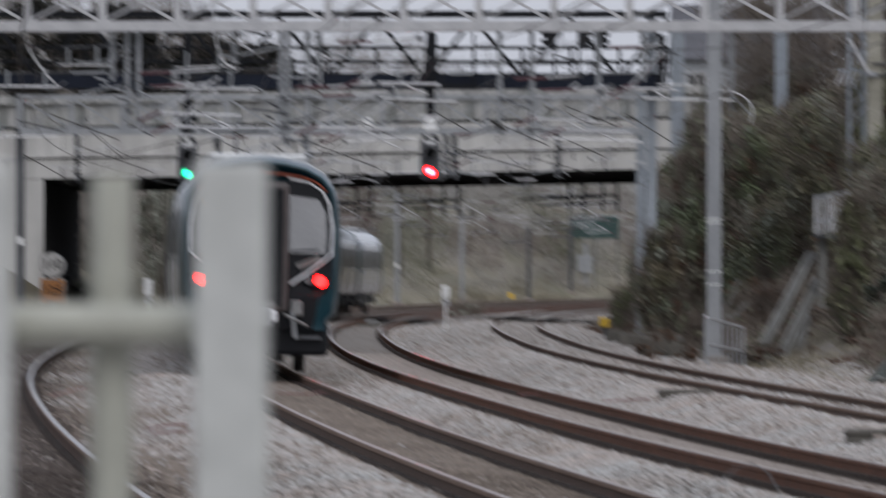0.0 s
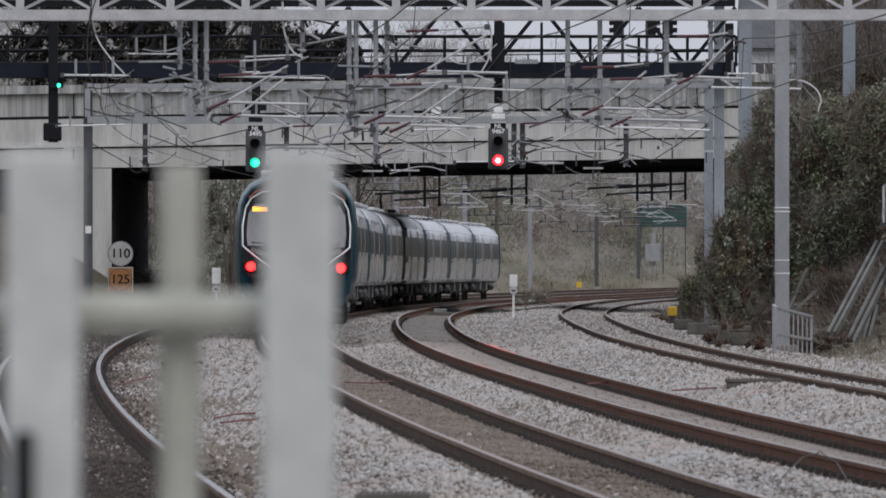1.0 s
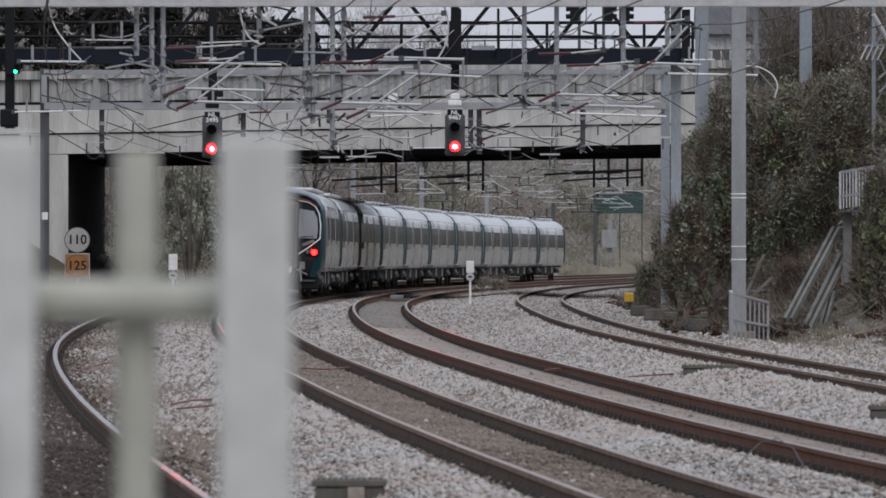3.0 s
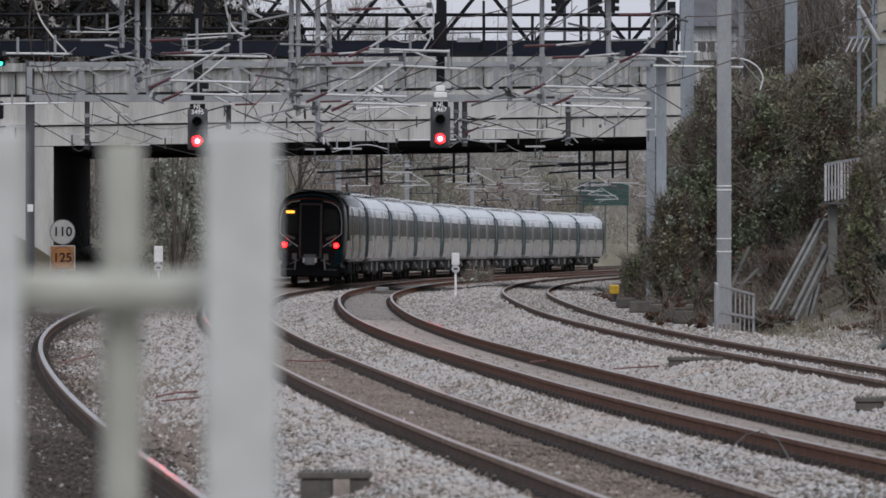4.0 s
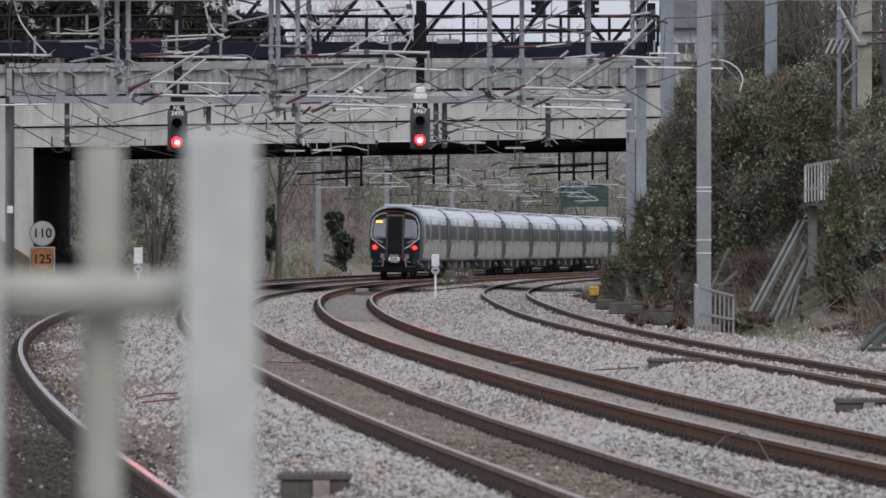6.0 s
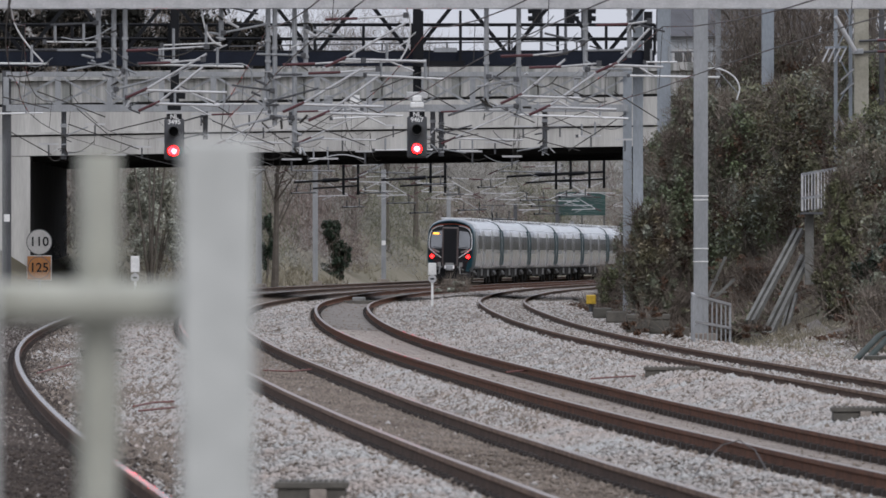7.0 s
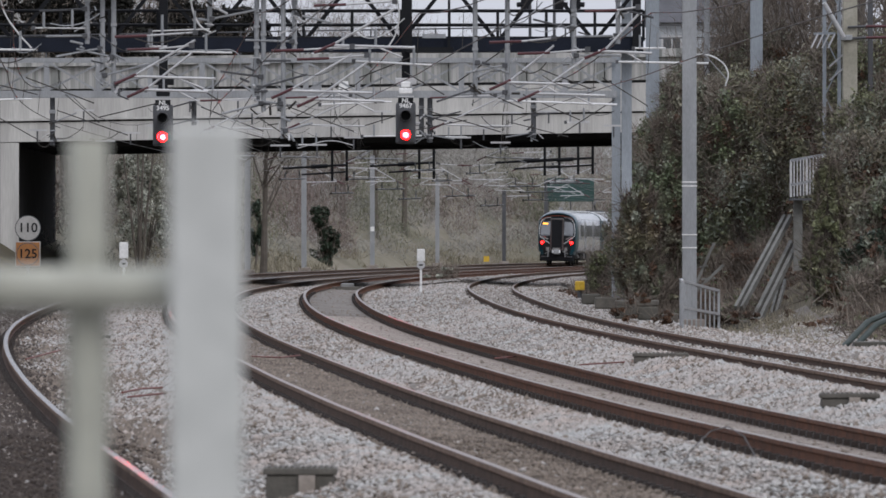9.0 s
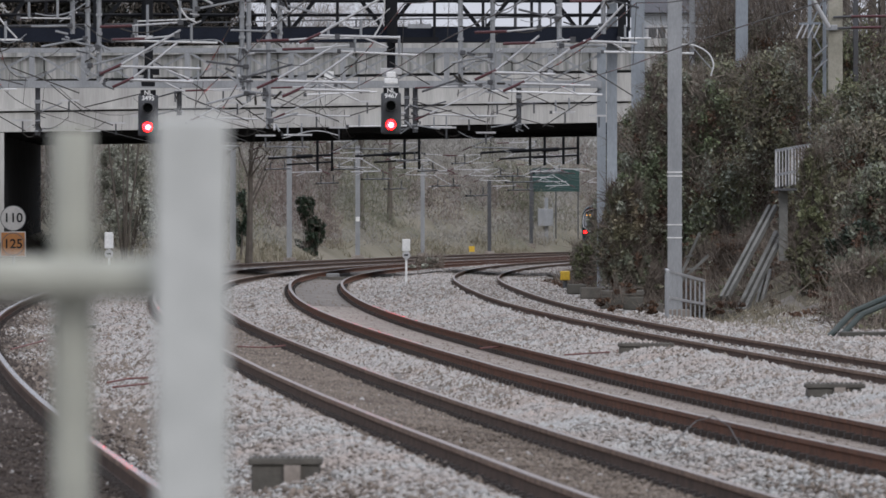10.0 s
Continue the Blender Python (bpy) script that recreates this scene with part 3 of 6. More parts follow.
# ---- signal gantry ----
def make_gantry():
    y0 = 200.0
    xl, xr = -13.92, 4.373
    root = thing("signal_gantry", (xr, y0, 0), "black steel signal gantry with a railed walkway", "signal gantry")
    part("deck_beam", box(bmesh.new(), ((xl + xr) / 2, y0, 6.296), (xr - xl, 0.9, 0.32)), "navy", root, "dark blue walkway beam")
    part("top_beam", box(bmesh.new(), ((xl + xr) / 2, y0 + 0.35, 7.909), (xr - xl, 0.16, 0.16)), "black", root)
    for zz in (6.469, 6.776, 7.109):
        part("handrail", tube(bmesh.new(), (xl, y0 - 0.42, zz), (xr, y0 - 0.42, zz), 0.028), "black", root)
        part("handrail", tube(bmesh.new(), (xl, y0 + 0.42, zz), (xr, y0 + 0.42, zz), 0.028), "black", root)
    n = 16
    for i in range(n + 1):
        x = xl + (xr - xl) * i / n
        part("stanchion", box(bmesh.new(), (x, y0 - 0.42, (7.109 + 6.389) / 2), (0.07, 0.05, 7.109 - 6.389)), "black", root)
        if i < n:
            x2 = xl + (xr - xl) * (i + 1) / n
            p, q = ((x, 6.389), (x2, 7.803)) if i % 2 else ((x2, 6.389), (x, 7.803))
            part("brace", bar(bmesh.new(), (p[0], y0 + 0.35, p[1]), (q[0], y0 + 0.35, q[1]), 0.09, 0.09), "black", root)
    # ladder cage above the signal
    xc = -0.653
    for dx in (-0.45, 0.45):
        for dy in (-0.6, -1.3):
            part("cage_post", bar(bmesh.new(), (xc + dx, y0 + dy, 6.176), (xc + dx, y0 + dy, 7.403), 0.06, 0.06), "black", root, "black ladder cage post")
    part("cage_floor", box(bmesh.new(), (xc, y0 - 0.95, 6.163), (1.1, 0.9, 0.12)), "black", root)
    part("notice_plate", box(bmesh.new(), (xc + 0.1, y0 - 1.38, 6.483), (0.55, 0.02, 0.1)), "galv", root, "grey plate")
    part("leg", column(bmesh.new(), 4.0, y0 + 0.7, -0.5, 7.936, 0.24), "blue_steel", root, "blue-grey steel column")
    part("leg", column(bmesh.new(), xl, y0, -0.5, 7.936, 0.34), "blue_steel", root)
    part("end_panel", box(bmesh.new(), (4.213, y0 - 0.5, 6.803), (0.2, 0.2, 1.2)), "black", root)
    return root


make_gantry()


def signal(x, plate_z, lens_z, turning, lines, label):
    """A hanging signal head: hanger, hooded case, plate of two lines, lamp drum."""
    y0 = 199.0
    root = thing("railway_signal", (x, y0, lens_z), label, "railway signal", "signals hung from the gantry")
    part("hanger", box(bmesh.new(), (x, y0 + 0.35, (plate_z + 0.3 + 7.669) / 2), (0.2, 0.14, 7.669 - plate_z - 0.3)), "black", root, "black hanger post")
    part("bracket", box(bmesh.new(), (x, y0 + 0.2, 5.429), (0.5, 0.35, 0.16), bevel=0.02), "black" if turning else "galv_pale", root)
    bm = box(bmesh.new(), (x, y0, lens_z + 0.28), (0.47, 0.16, 0.98), bevel=0.05)
    part("backboard", bm, "dark_steel", root, "dark grey signal backboard")
    for dz in (0.0, 0.45):
        bm = bmesh.new()
        ring = [(x + 0.125 * math.cos(radians(d)), lens_z + dz + 0.125 * math.sin(radians(d))) for d in range(0, 360, 18)]
        a0 = [bm.verts.new((p, y0 - 0.082, q)) for p, q in ring]
        a1 = [bm.verts.new((p, y0 - 0.50, q)) for p, q in ring]
        for i in range(20):
            bm.faces.new((a0[i], a0[(i + 1) % 20], a1[(i + 1) % 20], a1[i]))
        hood = part("hood", bm, "hood", root)
        mod = hood.modifiers.new("thick", "SOLIDIFY")
        mod.thickness = 0.008
    part("dark_lens", tube(bmesh.new(), (x, y0 - 0.083, lens_z + 0.45), (x, y0 - 0.1, lens_z + 0.45), 0.1, 16), "glass", root)
    p = part("number_plate", box(bmesh.new(), (x, y0 - 0.06, plate_z), (0.36, 0.02, 0.27)), "black", root, "black identity plate")
    for dz, text in ((0.065, lines[0]), (-0.06, lines[1])):
        cu = bpy.data.curves.new("plate_letters", "FONT")
        cu.body, cu.size, cu.align_x, cu.align_y, cu.extrude, cu.offset = text, 0.15, "CENTER", "CENTER", 0.003, 0.003
        cu.materials.append(M["white"])
        o = new("plate_letters", cu)
        o.parent = p
        o.matrix_basis = Matrix.Translation((x, y0 - 0.078, plate_z + dz)) @ Euler((radians(90), 0, 0)).to_matrix().to_4x4()
    cowl = "black" if turning else "white"
    part("cowl", box(bmesh.new(), (x, y0 + 0.02, plate_z + 0.29), (0.32, 0.2, 0.14), bevel=0.03), cowl, root)
    part("cowl_top", box(bmesh.new(), (x, y0 + 0.02, plate_z + 0.44), (0.22, 0.16, 0.15), bevel=0.03), cowl, root)
    part("plate_cap", box(bmesh.new(), (x, y0 - 0.06, plate_z + 0.16), (0.38, 0.1, 0.03)), "galv_pale", root)
    if not turning:
        part("lamp", tube(bmesh.new(), (x, y0 - 0.083, lens_z), (x, y0 - 0.12, lens_z), 0.05, 20), "red_lamp", root, "lit red lamp")
        # wider glowing ring behind the core, in place of the lamp's bloom
        part("lamp_glass", tube(bmesh.new(), (x, y0 - 0.083, lens_z), (x, y0 - 0.105, lens_z), 0.117, 20), "red_glass", root, "red outer lamp glass, glowing to stand in for the lamp's bloom")
        return root, None
    # the lamp turns about its upright axis: red on one face, green on the other
    drum = new("lamp_drum", bpy.data.meshes.new("lamp_drum"))
    bm = bmesh.new()
    tube(bm, (0, 0.066, 0), (0, 0.074, 0), 0.05, 20)
    tube(bm, (0, -0.066, 0), (0, -0.074, 0), 0.07, 20)
    # wider discs glow as the bloom round the two cores
    tube(bm, (0, 0.054, 0), (0, 0.064, 0), 0.115, 20)
    tube(bm, (0, -0.054, 0), (0, -0.064, 0), 0.115, 20)
    tube(bm, (0, -0.05, 0), (0, 0.05, 0), 0.1, 20)
    bm.faces.ensure_lookup_table()
    for f in bm.faces:
        cy = f.calc_center_median().y
        f.material_index = 2 if abs(cy) < 0.0525 else ((0 if cy > 0 else 1) + (3 if abs(cy) < 0.065 else 0))
    bm.to_mesh(drum.data)
    bm.free()
    for m in ("red_lamp", "green_lamp", "black", "red_glass", "green_bloom_glass"):
        drum.data.materials.append(M[m])
    drum.parent = root
    tagged(drum, "lamp drum with a red and a green face")
    return root, drum


signal(-1.22, 4.909, 4.169, False, ("NL", "9467"), "hanging colour-light signal showing red")
_, DRUM = signal(-6.92, 4.856, 4.116, True, ("NL", "3495"), "hanging colour-light signal changing from green to red")


def back_signal():
    """A signal seen from behind, with a small green repeater."""
    x, y0 = -11.693, 199.0
    root = thing("railway_signal", (x, y0, 4.603), "black signal post and case with a tiny green light", "railway signal", "signals hung from the gantry")
    part("hanger", box(bmesh.new(), (x, y0 + 0.3, (7.669 + 4.603) / 2), (0.22, 0.14, 7.669 - 4.603)), "black", root)
    part("case", box(bmesh.new(), (x, y0, 4.843), (0.42, 0.3, 0.42), bevel=0.04), "black", root)
    part("bracket", box(bmesh.new(), (x + 0.1, y0 + 0.1, 5.936), (0.3, 0.12, 0.1)), "black", root)
    part("repeater_lamp", tube(bmesh.new(), (x + 0.15, y0 - 0.02, 5.936), (x + 0.15, y0 - 0.05, 5.936), 0.04, 12), "green_lamp", root, "tiny lit green lamp")


back_signal()


# ---- overhead line: portals, masts, cantilevers, wires ----
def lattice_portal(y0, xl, xr, zb, zt, legs, label, col="galv", legw=0.24):
    root = thing("overhead_line_portal", (xr, y0, 0), label, "overhead line portal", "portals of the overhead line")
    for dy in (-0.3, 0.3):
        part("bottom_chord", box(bmesh.new(), ((xl + xr) / 2, y0 + dy, zb), (xr - xl, 0.1, 0.19)), col, root)
        part("top_chord", box(bmesh.new(), ((xl + xr) / 2, y0 + dy, zt), (xr - xl, 0.1, 0.12)), col, root)
    n = max(2, int((xr - xl) / 1.38))
    for i in range(n):
        x, x2 = xl + (xr - xl) * i / n, xl + (xr - xl) * (i + 1) / n
        part("upright", box(bmesh.new(), (x, y0 - 0.3, (zb + zt) / 2), (0.15, 0.06, zt - zb - 0.16)), col, root)
        part("diagonal", bar(bmesh.new(), (x + 0.08, y0 - 0.3, zt - 0.08), (x2 - 0.08, y0 - 0.3, zb + 0.11), 0.055, 0.055), col, root)
        part("diagonal", bar(bmesh.new(), (x2, y0 + 0.3, zt - 0.08), (x, y0 + 0.3, zb + 0.11), 0.055, 0.055), col, root)
    for x, m in legs:
        part("leg", column(bmesh.new(), x, y0, float(ground_z(x, y0)) - 0.4, zt + 0.1, legw), m, root, "steel H-section leg")
    return root


lattice_portal(234.0, -12.766, 4.391, 5.74, 6.678, [(-12.766, "dark_steel"), (4.375, "blue_steel")], "grey steel lattice portal across all tracks")
lattice_portal(158.0, -12.674, 8.338, 6.354, 7.238, [(-12.674, "galv")], "pale steel lattice portal across all tracks", "galv_pale")


def mast(x, y0, top, w, m, label, bands=()):
    g = float(ground_z(x, y0))
    root = thing("overhead_line_mast", (x, y0, g), label, "mast", "masts of the overhead line")
    part("column", column(bmesh.new(), x, y0, g - 0.3, top, w), m, root)
    part("footing", box(bmesh.new(), (x, y0, g + 0.05), (0.7, 0.7, 0.4), bevel=0.03), "sleeper", root, "concrete footing")
    for z in bands:
        part("band", box(bmesh.new(), (x, y0, z), (w + 0.02, w + 0.02, 0.025)), "white", root, "white painted band")
    return root


mast(5.256, 192.3, 8.2, 0.32, "galv", "tall grey steel overhead line mast beside a railing", (3.014, 2.924, 1.821, 1.526))
mast(5.931, 258.0, 9.4, 0.40, "blue_steel", "stout blue-grey steel mast beside the bridge parapet")
for x, y0, top in [(-8.344, 460.1, 6.641), (-5.207, 517.2, 6.989), (-1.369, 570.3, 5.943), (3.388, 619.8, 5.575), (6.933, 666.7, 6.673), (-10.192, 411.0, 6.379)]:
    mast(x, y0, top, 0.28, "galv" if x < 0 else "dark_steel", "grey steel overhead line mast beyond the bridge")


def cantilever(x, y0, z, reach, label="", m="galv_pale"):
    """A bracket of tubes that holds the wires: stay, bracket tube, insulators, registration arm, dropper plate."""
    root = thing("cantilever", (x, y0, z), label or "pale tubular bracket with dark crimson insulators", "cantilever", "brackets of the overhead line")
    s = 1 if reach > 0 else -1
    part("bracket_tube", tube(bmesh.new(), (x + s * 0.4, y0, z - 0.42), (x + reach, y0, z + 0.22), 0.022), m, root)
    part("insulator", tube(bmesh.new(), (x, y0, z - 0.6), (x + s * 0.4, y0, z - 0.42), 0.028, 10), "insulator", root, "dark crimson insulator")
    part("stay_tube", tube(bmesh.new(), (x + s * 0.6, y0, z + 0.3), (x + reach, y0, z + 0.36), 0.018), m, root)
    part("insulator", tube(bmesh.new(), (x, y0, z + 0.28), (x + s * 0.6, y0, z + 0.3), 0.027, 10), "insulator", root, "dark crimson insulator")
    part("registration_tube", tube(bmesh.new(), (x + reach * 0.25, y0, z - 0.46), (x + reach * 1.25, y0, z - 0.5), 0.026), m, root)
    part("registration_arm", tube(bmesh.new(), (x + reach * 0.8, y0, z - 0.5), (x + reach * 1.1, y0, z - 0.68), 0.016), m, root)
    part("clamp", box(bmesh.new(), (x + reach, y0, z + 0.36), (0.1, 0.09, 0.1)), "dark_steel", root)
    return root


def drop_tube(x, y0, z0, z1, r=0.06, m="galv"):
    root = thing("drop_tube", (x, y0, z0), "grey vertical drop tube of the overhead line", "drop tube", "drop tubes of the overhead line")
    part("tube", tube(bmesh.new(), (x, y0, z0), (x, y0, z1), r, 12), m, root)
    for z in (z0 + 0.12, z0 + 0.9, (z0 + z1) / 2 + 0.3):
        part("clamp", box(bmesh.new(), (x, y0, z), (r * 2.5, r * 2.5, 0.05)), "galv", root)
    rs = random.Random(int(x * 1000 + y0))
    for k in range(2):
        s, z = rs.choice((-1, 1)), z0 + 0.15 + 0.5 * k
        part("pivot", box(bmesh.new(), (x + s * r, y0 - r, z), (0.1, 0.08, 0.09), bevel=0.012), "dark_steel", root, "dark hinge fitting")
        part("strut", tube(bmesh.new(), (x + s * r, y0 - r, z), (x + s * (0.5 + 0.5 * rs.random()), y0 - r, z - 0.25 + 0.5 * rs.random()), 0.02, 6), rs.choice(("dark_steel", "galv")), root)
    for k in range(9):
        p = Vector((x + rs.uniform(-0.14, 0.14), y0 - r - 0.03, z0 + rs.uniform(-0.08, 0.75)))
        q = p + Vector((rs.uniform(-0.26, 0.26), rs.uniform(-0.08, 0.02), rs.uniform(-0.16, 0.16)))
        part("fitting", tube(bmesh.new(), p, q, rs.choice((0.01, 0.014, 0.022)), 6), rs.choice(("dark_steel", "galv", "galv_pale", "wire")), root)
    return root


for x, z0 in [(-6.621, 4.606), (-6.411, 4.448), (-6.905, 5.343), (-3.747, 4.375), (-3.621, 4.08), (-3.253, 3.575), (-3.042, 5.238), (0.326, 4.343), (0.926, 4.291), (2.168, 4.975), (2.989, 5.343), (-4.621, 5.659)]:
    drop_tube(x, 158.0, z0, 6.354, 0.045)
for x, z0 in [(-11.188, 4.334), (-7.281, 4.881), (-4.906, 5.272), (-0.766, 4.412), (-1.0, 4.49), (2.094, 4.522)]:
    drop_tube(x, 234.0, z0, 5.74 - 0.1, 0.07, "dark_steel")
for x, y0, z, reach in [(-6.379, 157.6, 5.185, 1.5), (-6.147, 157.6, 4.943, 1.2), (-3.463, 157.6, 4.922, 1.5), (-2.989, 157.6, 4.764, 1.3), (0.589, 157.6, 5.08, 1.2), (1.116, 157.6, 4.869, 1.3), (2.358, 157.6, 5.659, 1.0), (-2.674, 157.6, 5.764, 1.5), (-4.75, 233.4, 5.35, 1.8), (-0.766, 233.4, 5.35, 1.8), (-7.094, 233.4, 5.272, 1.6)]:
    cantilever(x, y0, z, reach)


def long_tube(a, b, r, label, m="white_tube"):
    root = thing("support_tube", a, label, "tube", "long tubes of the overhead line")
    part("tube", tube(bmesh.new(), a, b, r, 10), m, root)
    part("end_cap", box(bmesh.new(), a, (0.07, 0.07, 0.08)), "dark_steel", root)
    part("hanger", tube(bmesh.new(), Vector(a).lerp(Vector(b), 0.75), Vector(a).lerp(Vector(b), 0.75) + Vector((0, 0, 0.35)), 0.025), "galv", root)
    part("hanger", tube(bmesh.new(), Vector(a).lerp(Vector(b), 0.2), Vector(a).lerp(Vector(b), 0.2) + Vector((0, 0, 0.3)), 0.025), "galv", root)
    return root


for a, b, r in [((-6.147, 157.89, 5.217), (-4.2, 157.89, 5.175), 0.02), ((-5.779, 157.89, 5.291), (-5.411, 157.89, 5.291), 0.017), ((-1.937, 157.89, 5.017), (-0.442, 157.89, 4.943), 0.02), ((-6.9, 187.5, 5.004), (-4.925, 187.5, 5.016), 0.016), ((-3.05, 187.5, 4.691), (-1.462, 187.5, 4.754), 0.02), ((1.025, 187.5, 4.779), (3.525, 187.5, 4.691), 0.024), ((3.615, 192.31, 5.744), (5.692, 192.31, 5.706), 0.025), ((3.987, 192.31, 6.052), (4.718, 192.31, 6.052), 0.021), ((-7.905, 157.89, 5.638), (-6.937, 157.89, 5.627), 0.013), ((-5.726, 157.89, 5.575), (-4.621, 157.89, 5.617), 0.013), ((-2.358, 157.89, 5.248), (-1.253, 157.89, 5.269), 0.013), ((-2.414, 214.29, 4.33), (-0.914, 214.29, 4.344), 0.018), ((-4.733, 250.0, 4.532), (-3.983, 250.0, 4.532), 0.021), ((-0.4, 250.0, 4.765), (0.267, 250.0, 4.765), 0.021), ((-9.095, 157.89, 5.238), (-7.832, 157.89, 5.227), 0.02), ((-10.925, 187.5, 4.791), (-9.425, 187.5, 4.816), 0.02), ((2.729, 214.29, 4.687), (3.343, 214.29, 4.701), 0.014), ((0.381, 357.14, 4.565), (1.095, 357.14, 4.589), 0.03), ((-1.048, 357.14, 4.256), (-0.214, 357.14, 4.28), 0.03), ((-0.452, 357.14, 3.613), (0.738, 357.14, 3.637), 0.03), ((2.167, 357.14, 4.018), (3.476, 357.14, 4.041), 0.03), ((2.643, 357.14, 3.78), (4.071, 357.14, 3.803), 0.03), ((2.762, 357.14, 3.446), (3.833, 357.14, 3.47), 0.03), ((0.976, 357.14, 3.208), (1.929, 357.14, 3.232), 0.03), ((3.833, 357.14, 4.16), (5.262, 357.14, 4.184), 0.03), ((-3.429, 357.14, 3.899), (-2.238, 357.14, 3.922), 0.03), ((-4.619, 357.14, 4.327), (-3.429, 357.14, 4.351), 0.03), ((-2.476, 357.14, 3.494), (-1.524, 357.14, 3.518), 0.03), ((-5.333, 357.14, 3.732), (-4.381, 357.14, 3.756), 0.03), ((-7.476, 357.14, 4.327), (-6.405, 357.14, 4.351), 0.03), ((-2.0, 357.14, 4.684), (-0.929, 357.14, 4.708), 0.03)]:
    long_tube(a, b, r, "pale insulated tube hanging in the overhead line")


def hanging_cable(pts, r, m, label):
    root = thing("cable", pts[0], label, "cable", "cables of the overhead line")
    cu = bpy.data.curves.new("cable_run", "CURVE")
    cu.dimensions, cu.bevel_depth, cu.bevel_resolution, cu.resolution_u = "3D", r, 2, 8
    sp = cu.splines.new("BEZIER")
    sp.bezier_points.add(len(pts) - 1)
    for b, p in zip(sp.bezier_points, pts):
        b.co, b.handle_left_type, b.handle_right_type = p, "AUTO", "AUTO"
    cu.materials.append(M[m])
    o = new("cable_run", cu)
    o.parent = root
    o.matrix_parent_inverse = Matrix.Translation(-Vector(root.location))


for pts, r, m in [([(-4.989, 157.89, 6.606), (-4.937, 157.89, 5.975), (-4.779, 157.89, 5.659), (-4.6, 157.89, 5.554)], 0.0177, 'white_cable'), ([(-8.568, 157.89, 6.606), (-8.463, 157.89, 5.975), (-8.2, 157.89, 5.554), (-7.937, 157.89, 5.259)], 0.0147, 'white_cable'), ([(-1.221, 157.89, 6.396), (-1.095, 157.89, 5.975), (-1.147, 157.89, 5.554), (-1.284, 157.89, 5.291)], 0.0147, 'white_cable'), ([(-1.937, 157.89, 5.606), (-1.674, 157.89, 5.448), (-1.305, 157.89, 5.554), (-0.989, 157.89, 5.817)], 0.0088, 'white_cable'), ([(5.205, 192.31, 5.924), (5.846, 192.31, 5.834), (6.128, 192.31, 5.514), (6.077, 192.31, 5.193)], 0.0179, 'white_cable'), ([(5.397, 192.31, 6.155), (5.782, 192.31, 5.706), (6.128, 192.31, 5.321)], 0.0108, 'galv'), ([(-5.568, 157.89, 4.975), (-5.095, 157.89, 5.185), (-4.568, 157.89, 5.217), (-4.095, 157.89, 5.154), (-4.042, 157.89, 4.869)], 0.0118, 'galv'), ([(-7.25, 234.38, 5.506), (-6.625, 234.38, 5.193), (-6.0, 234.38, 4.99), (-5.375, 234.38, 5.193)], 0.0175, 'galv_pale'), ([(-4.733, 250.0, 4.432), (-3.733, 250.0, 4.648), (-3.067, 250.0, 4.515)], 0.014, 'galv_pale')]:
    hanging_cable(pts, r, m, "slack looping cable among the overhead wires")


def run(name, pts, r, m, root):
    """One continuous wire or strip through the given points."""
    cu = bpy.data.curves.new(name, "CURVE")
    cu.dimensions, cu.bevel_depth, cu.bevel_resolution = "3D", r, 1
    sp = cu.splines.new("POLY")
    sp.points.add(len(pts) - 1)
    for q, p in zip(sp.points, pts):
        q.co = (*p, 1.0)
    cu.materials.append(M[m])
    o = new(name, cu)
    o.parent = root
    o.matrix_parent_inverse = Matrix.Translation(-Vector(root.location))
    return o


def make_wires():
    """A contact wire and a catenary over each track, with droppers."""
    supports = [70.0, 158.0, 234.0, 300.0, 352.0, 410.0, 470.0, 530.0, 590.0, 650.0]
    for name in "LABC":
        sl, yy = PATHS[name][4], PATHS[name][1]
        root = thing("overhead_wires", tuple(on_track(name, 60, 0, 4.6)), "thin contact wire and catenary above a track", "overhead wires", "wires of the four tracks")
        ss = [float(np.interp(v, yy, sl)) for v in supports]
        pc, pm = [], []
        for i, (a, b) in enumerate(zip(ss, ss[1:])):
            st = 0.25 if i % 2 else -0.25
            for k in range(8):
                t = k / 8
                side = st * (1 - 2 * t)
                pc.append(Vector(on_track(name, a + (b - a) * t, side, 4.75)))
                pm.append(Vector(on_track(name, a + (b - a) * t, side, 5.9 - 2.6 * t * (1 - t))))
        run("contact_wire", pc, 0.009, "wire", root)
        run("catenary_wire", pm, 0.011, "wire", root)
        for c, m in list(zip(pc, pm))[::2]:
            part("dropper", tube(bmesh.new(), c, m, 0.006, 4), "wire", root)


make_wires()


def small_plate(name, p, size, m, label):
    root = thing(name, p, label, "plate")
    part("plate", box(bmesh.new(), p, size, bevel=0.01), m, root)
    part("fixing", box(bmesh.new(), Vector(p) + Vector((0, size[1] / 2 + 0.05, 0)), (size[0] * 0.3, 0.1, size[2] * 0.5)), "dark_steel", root)


def tee(p):
    root = thing("wire_clamp", p, "small pale tee-shaped clamp hanging on the wires", "clamp", "small clamps of the overhead line")
    part("bar", box(bmesh.new(), p, (0.5, 0.05, 0.045)), "galv_pale", root)
    part("drop", box(bmesh.new(), Vector(p) - Vector((0, 0, 0.15)), (0.04, 0.04, 0.3)), "dark_steel", root)


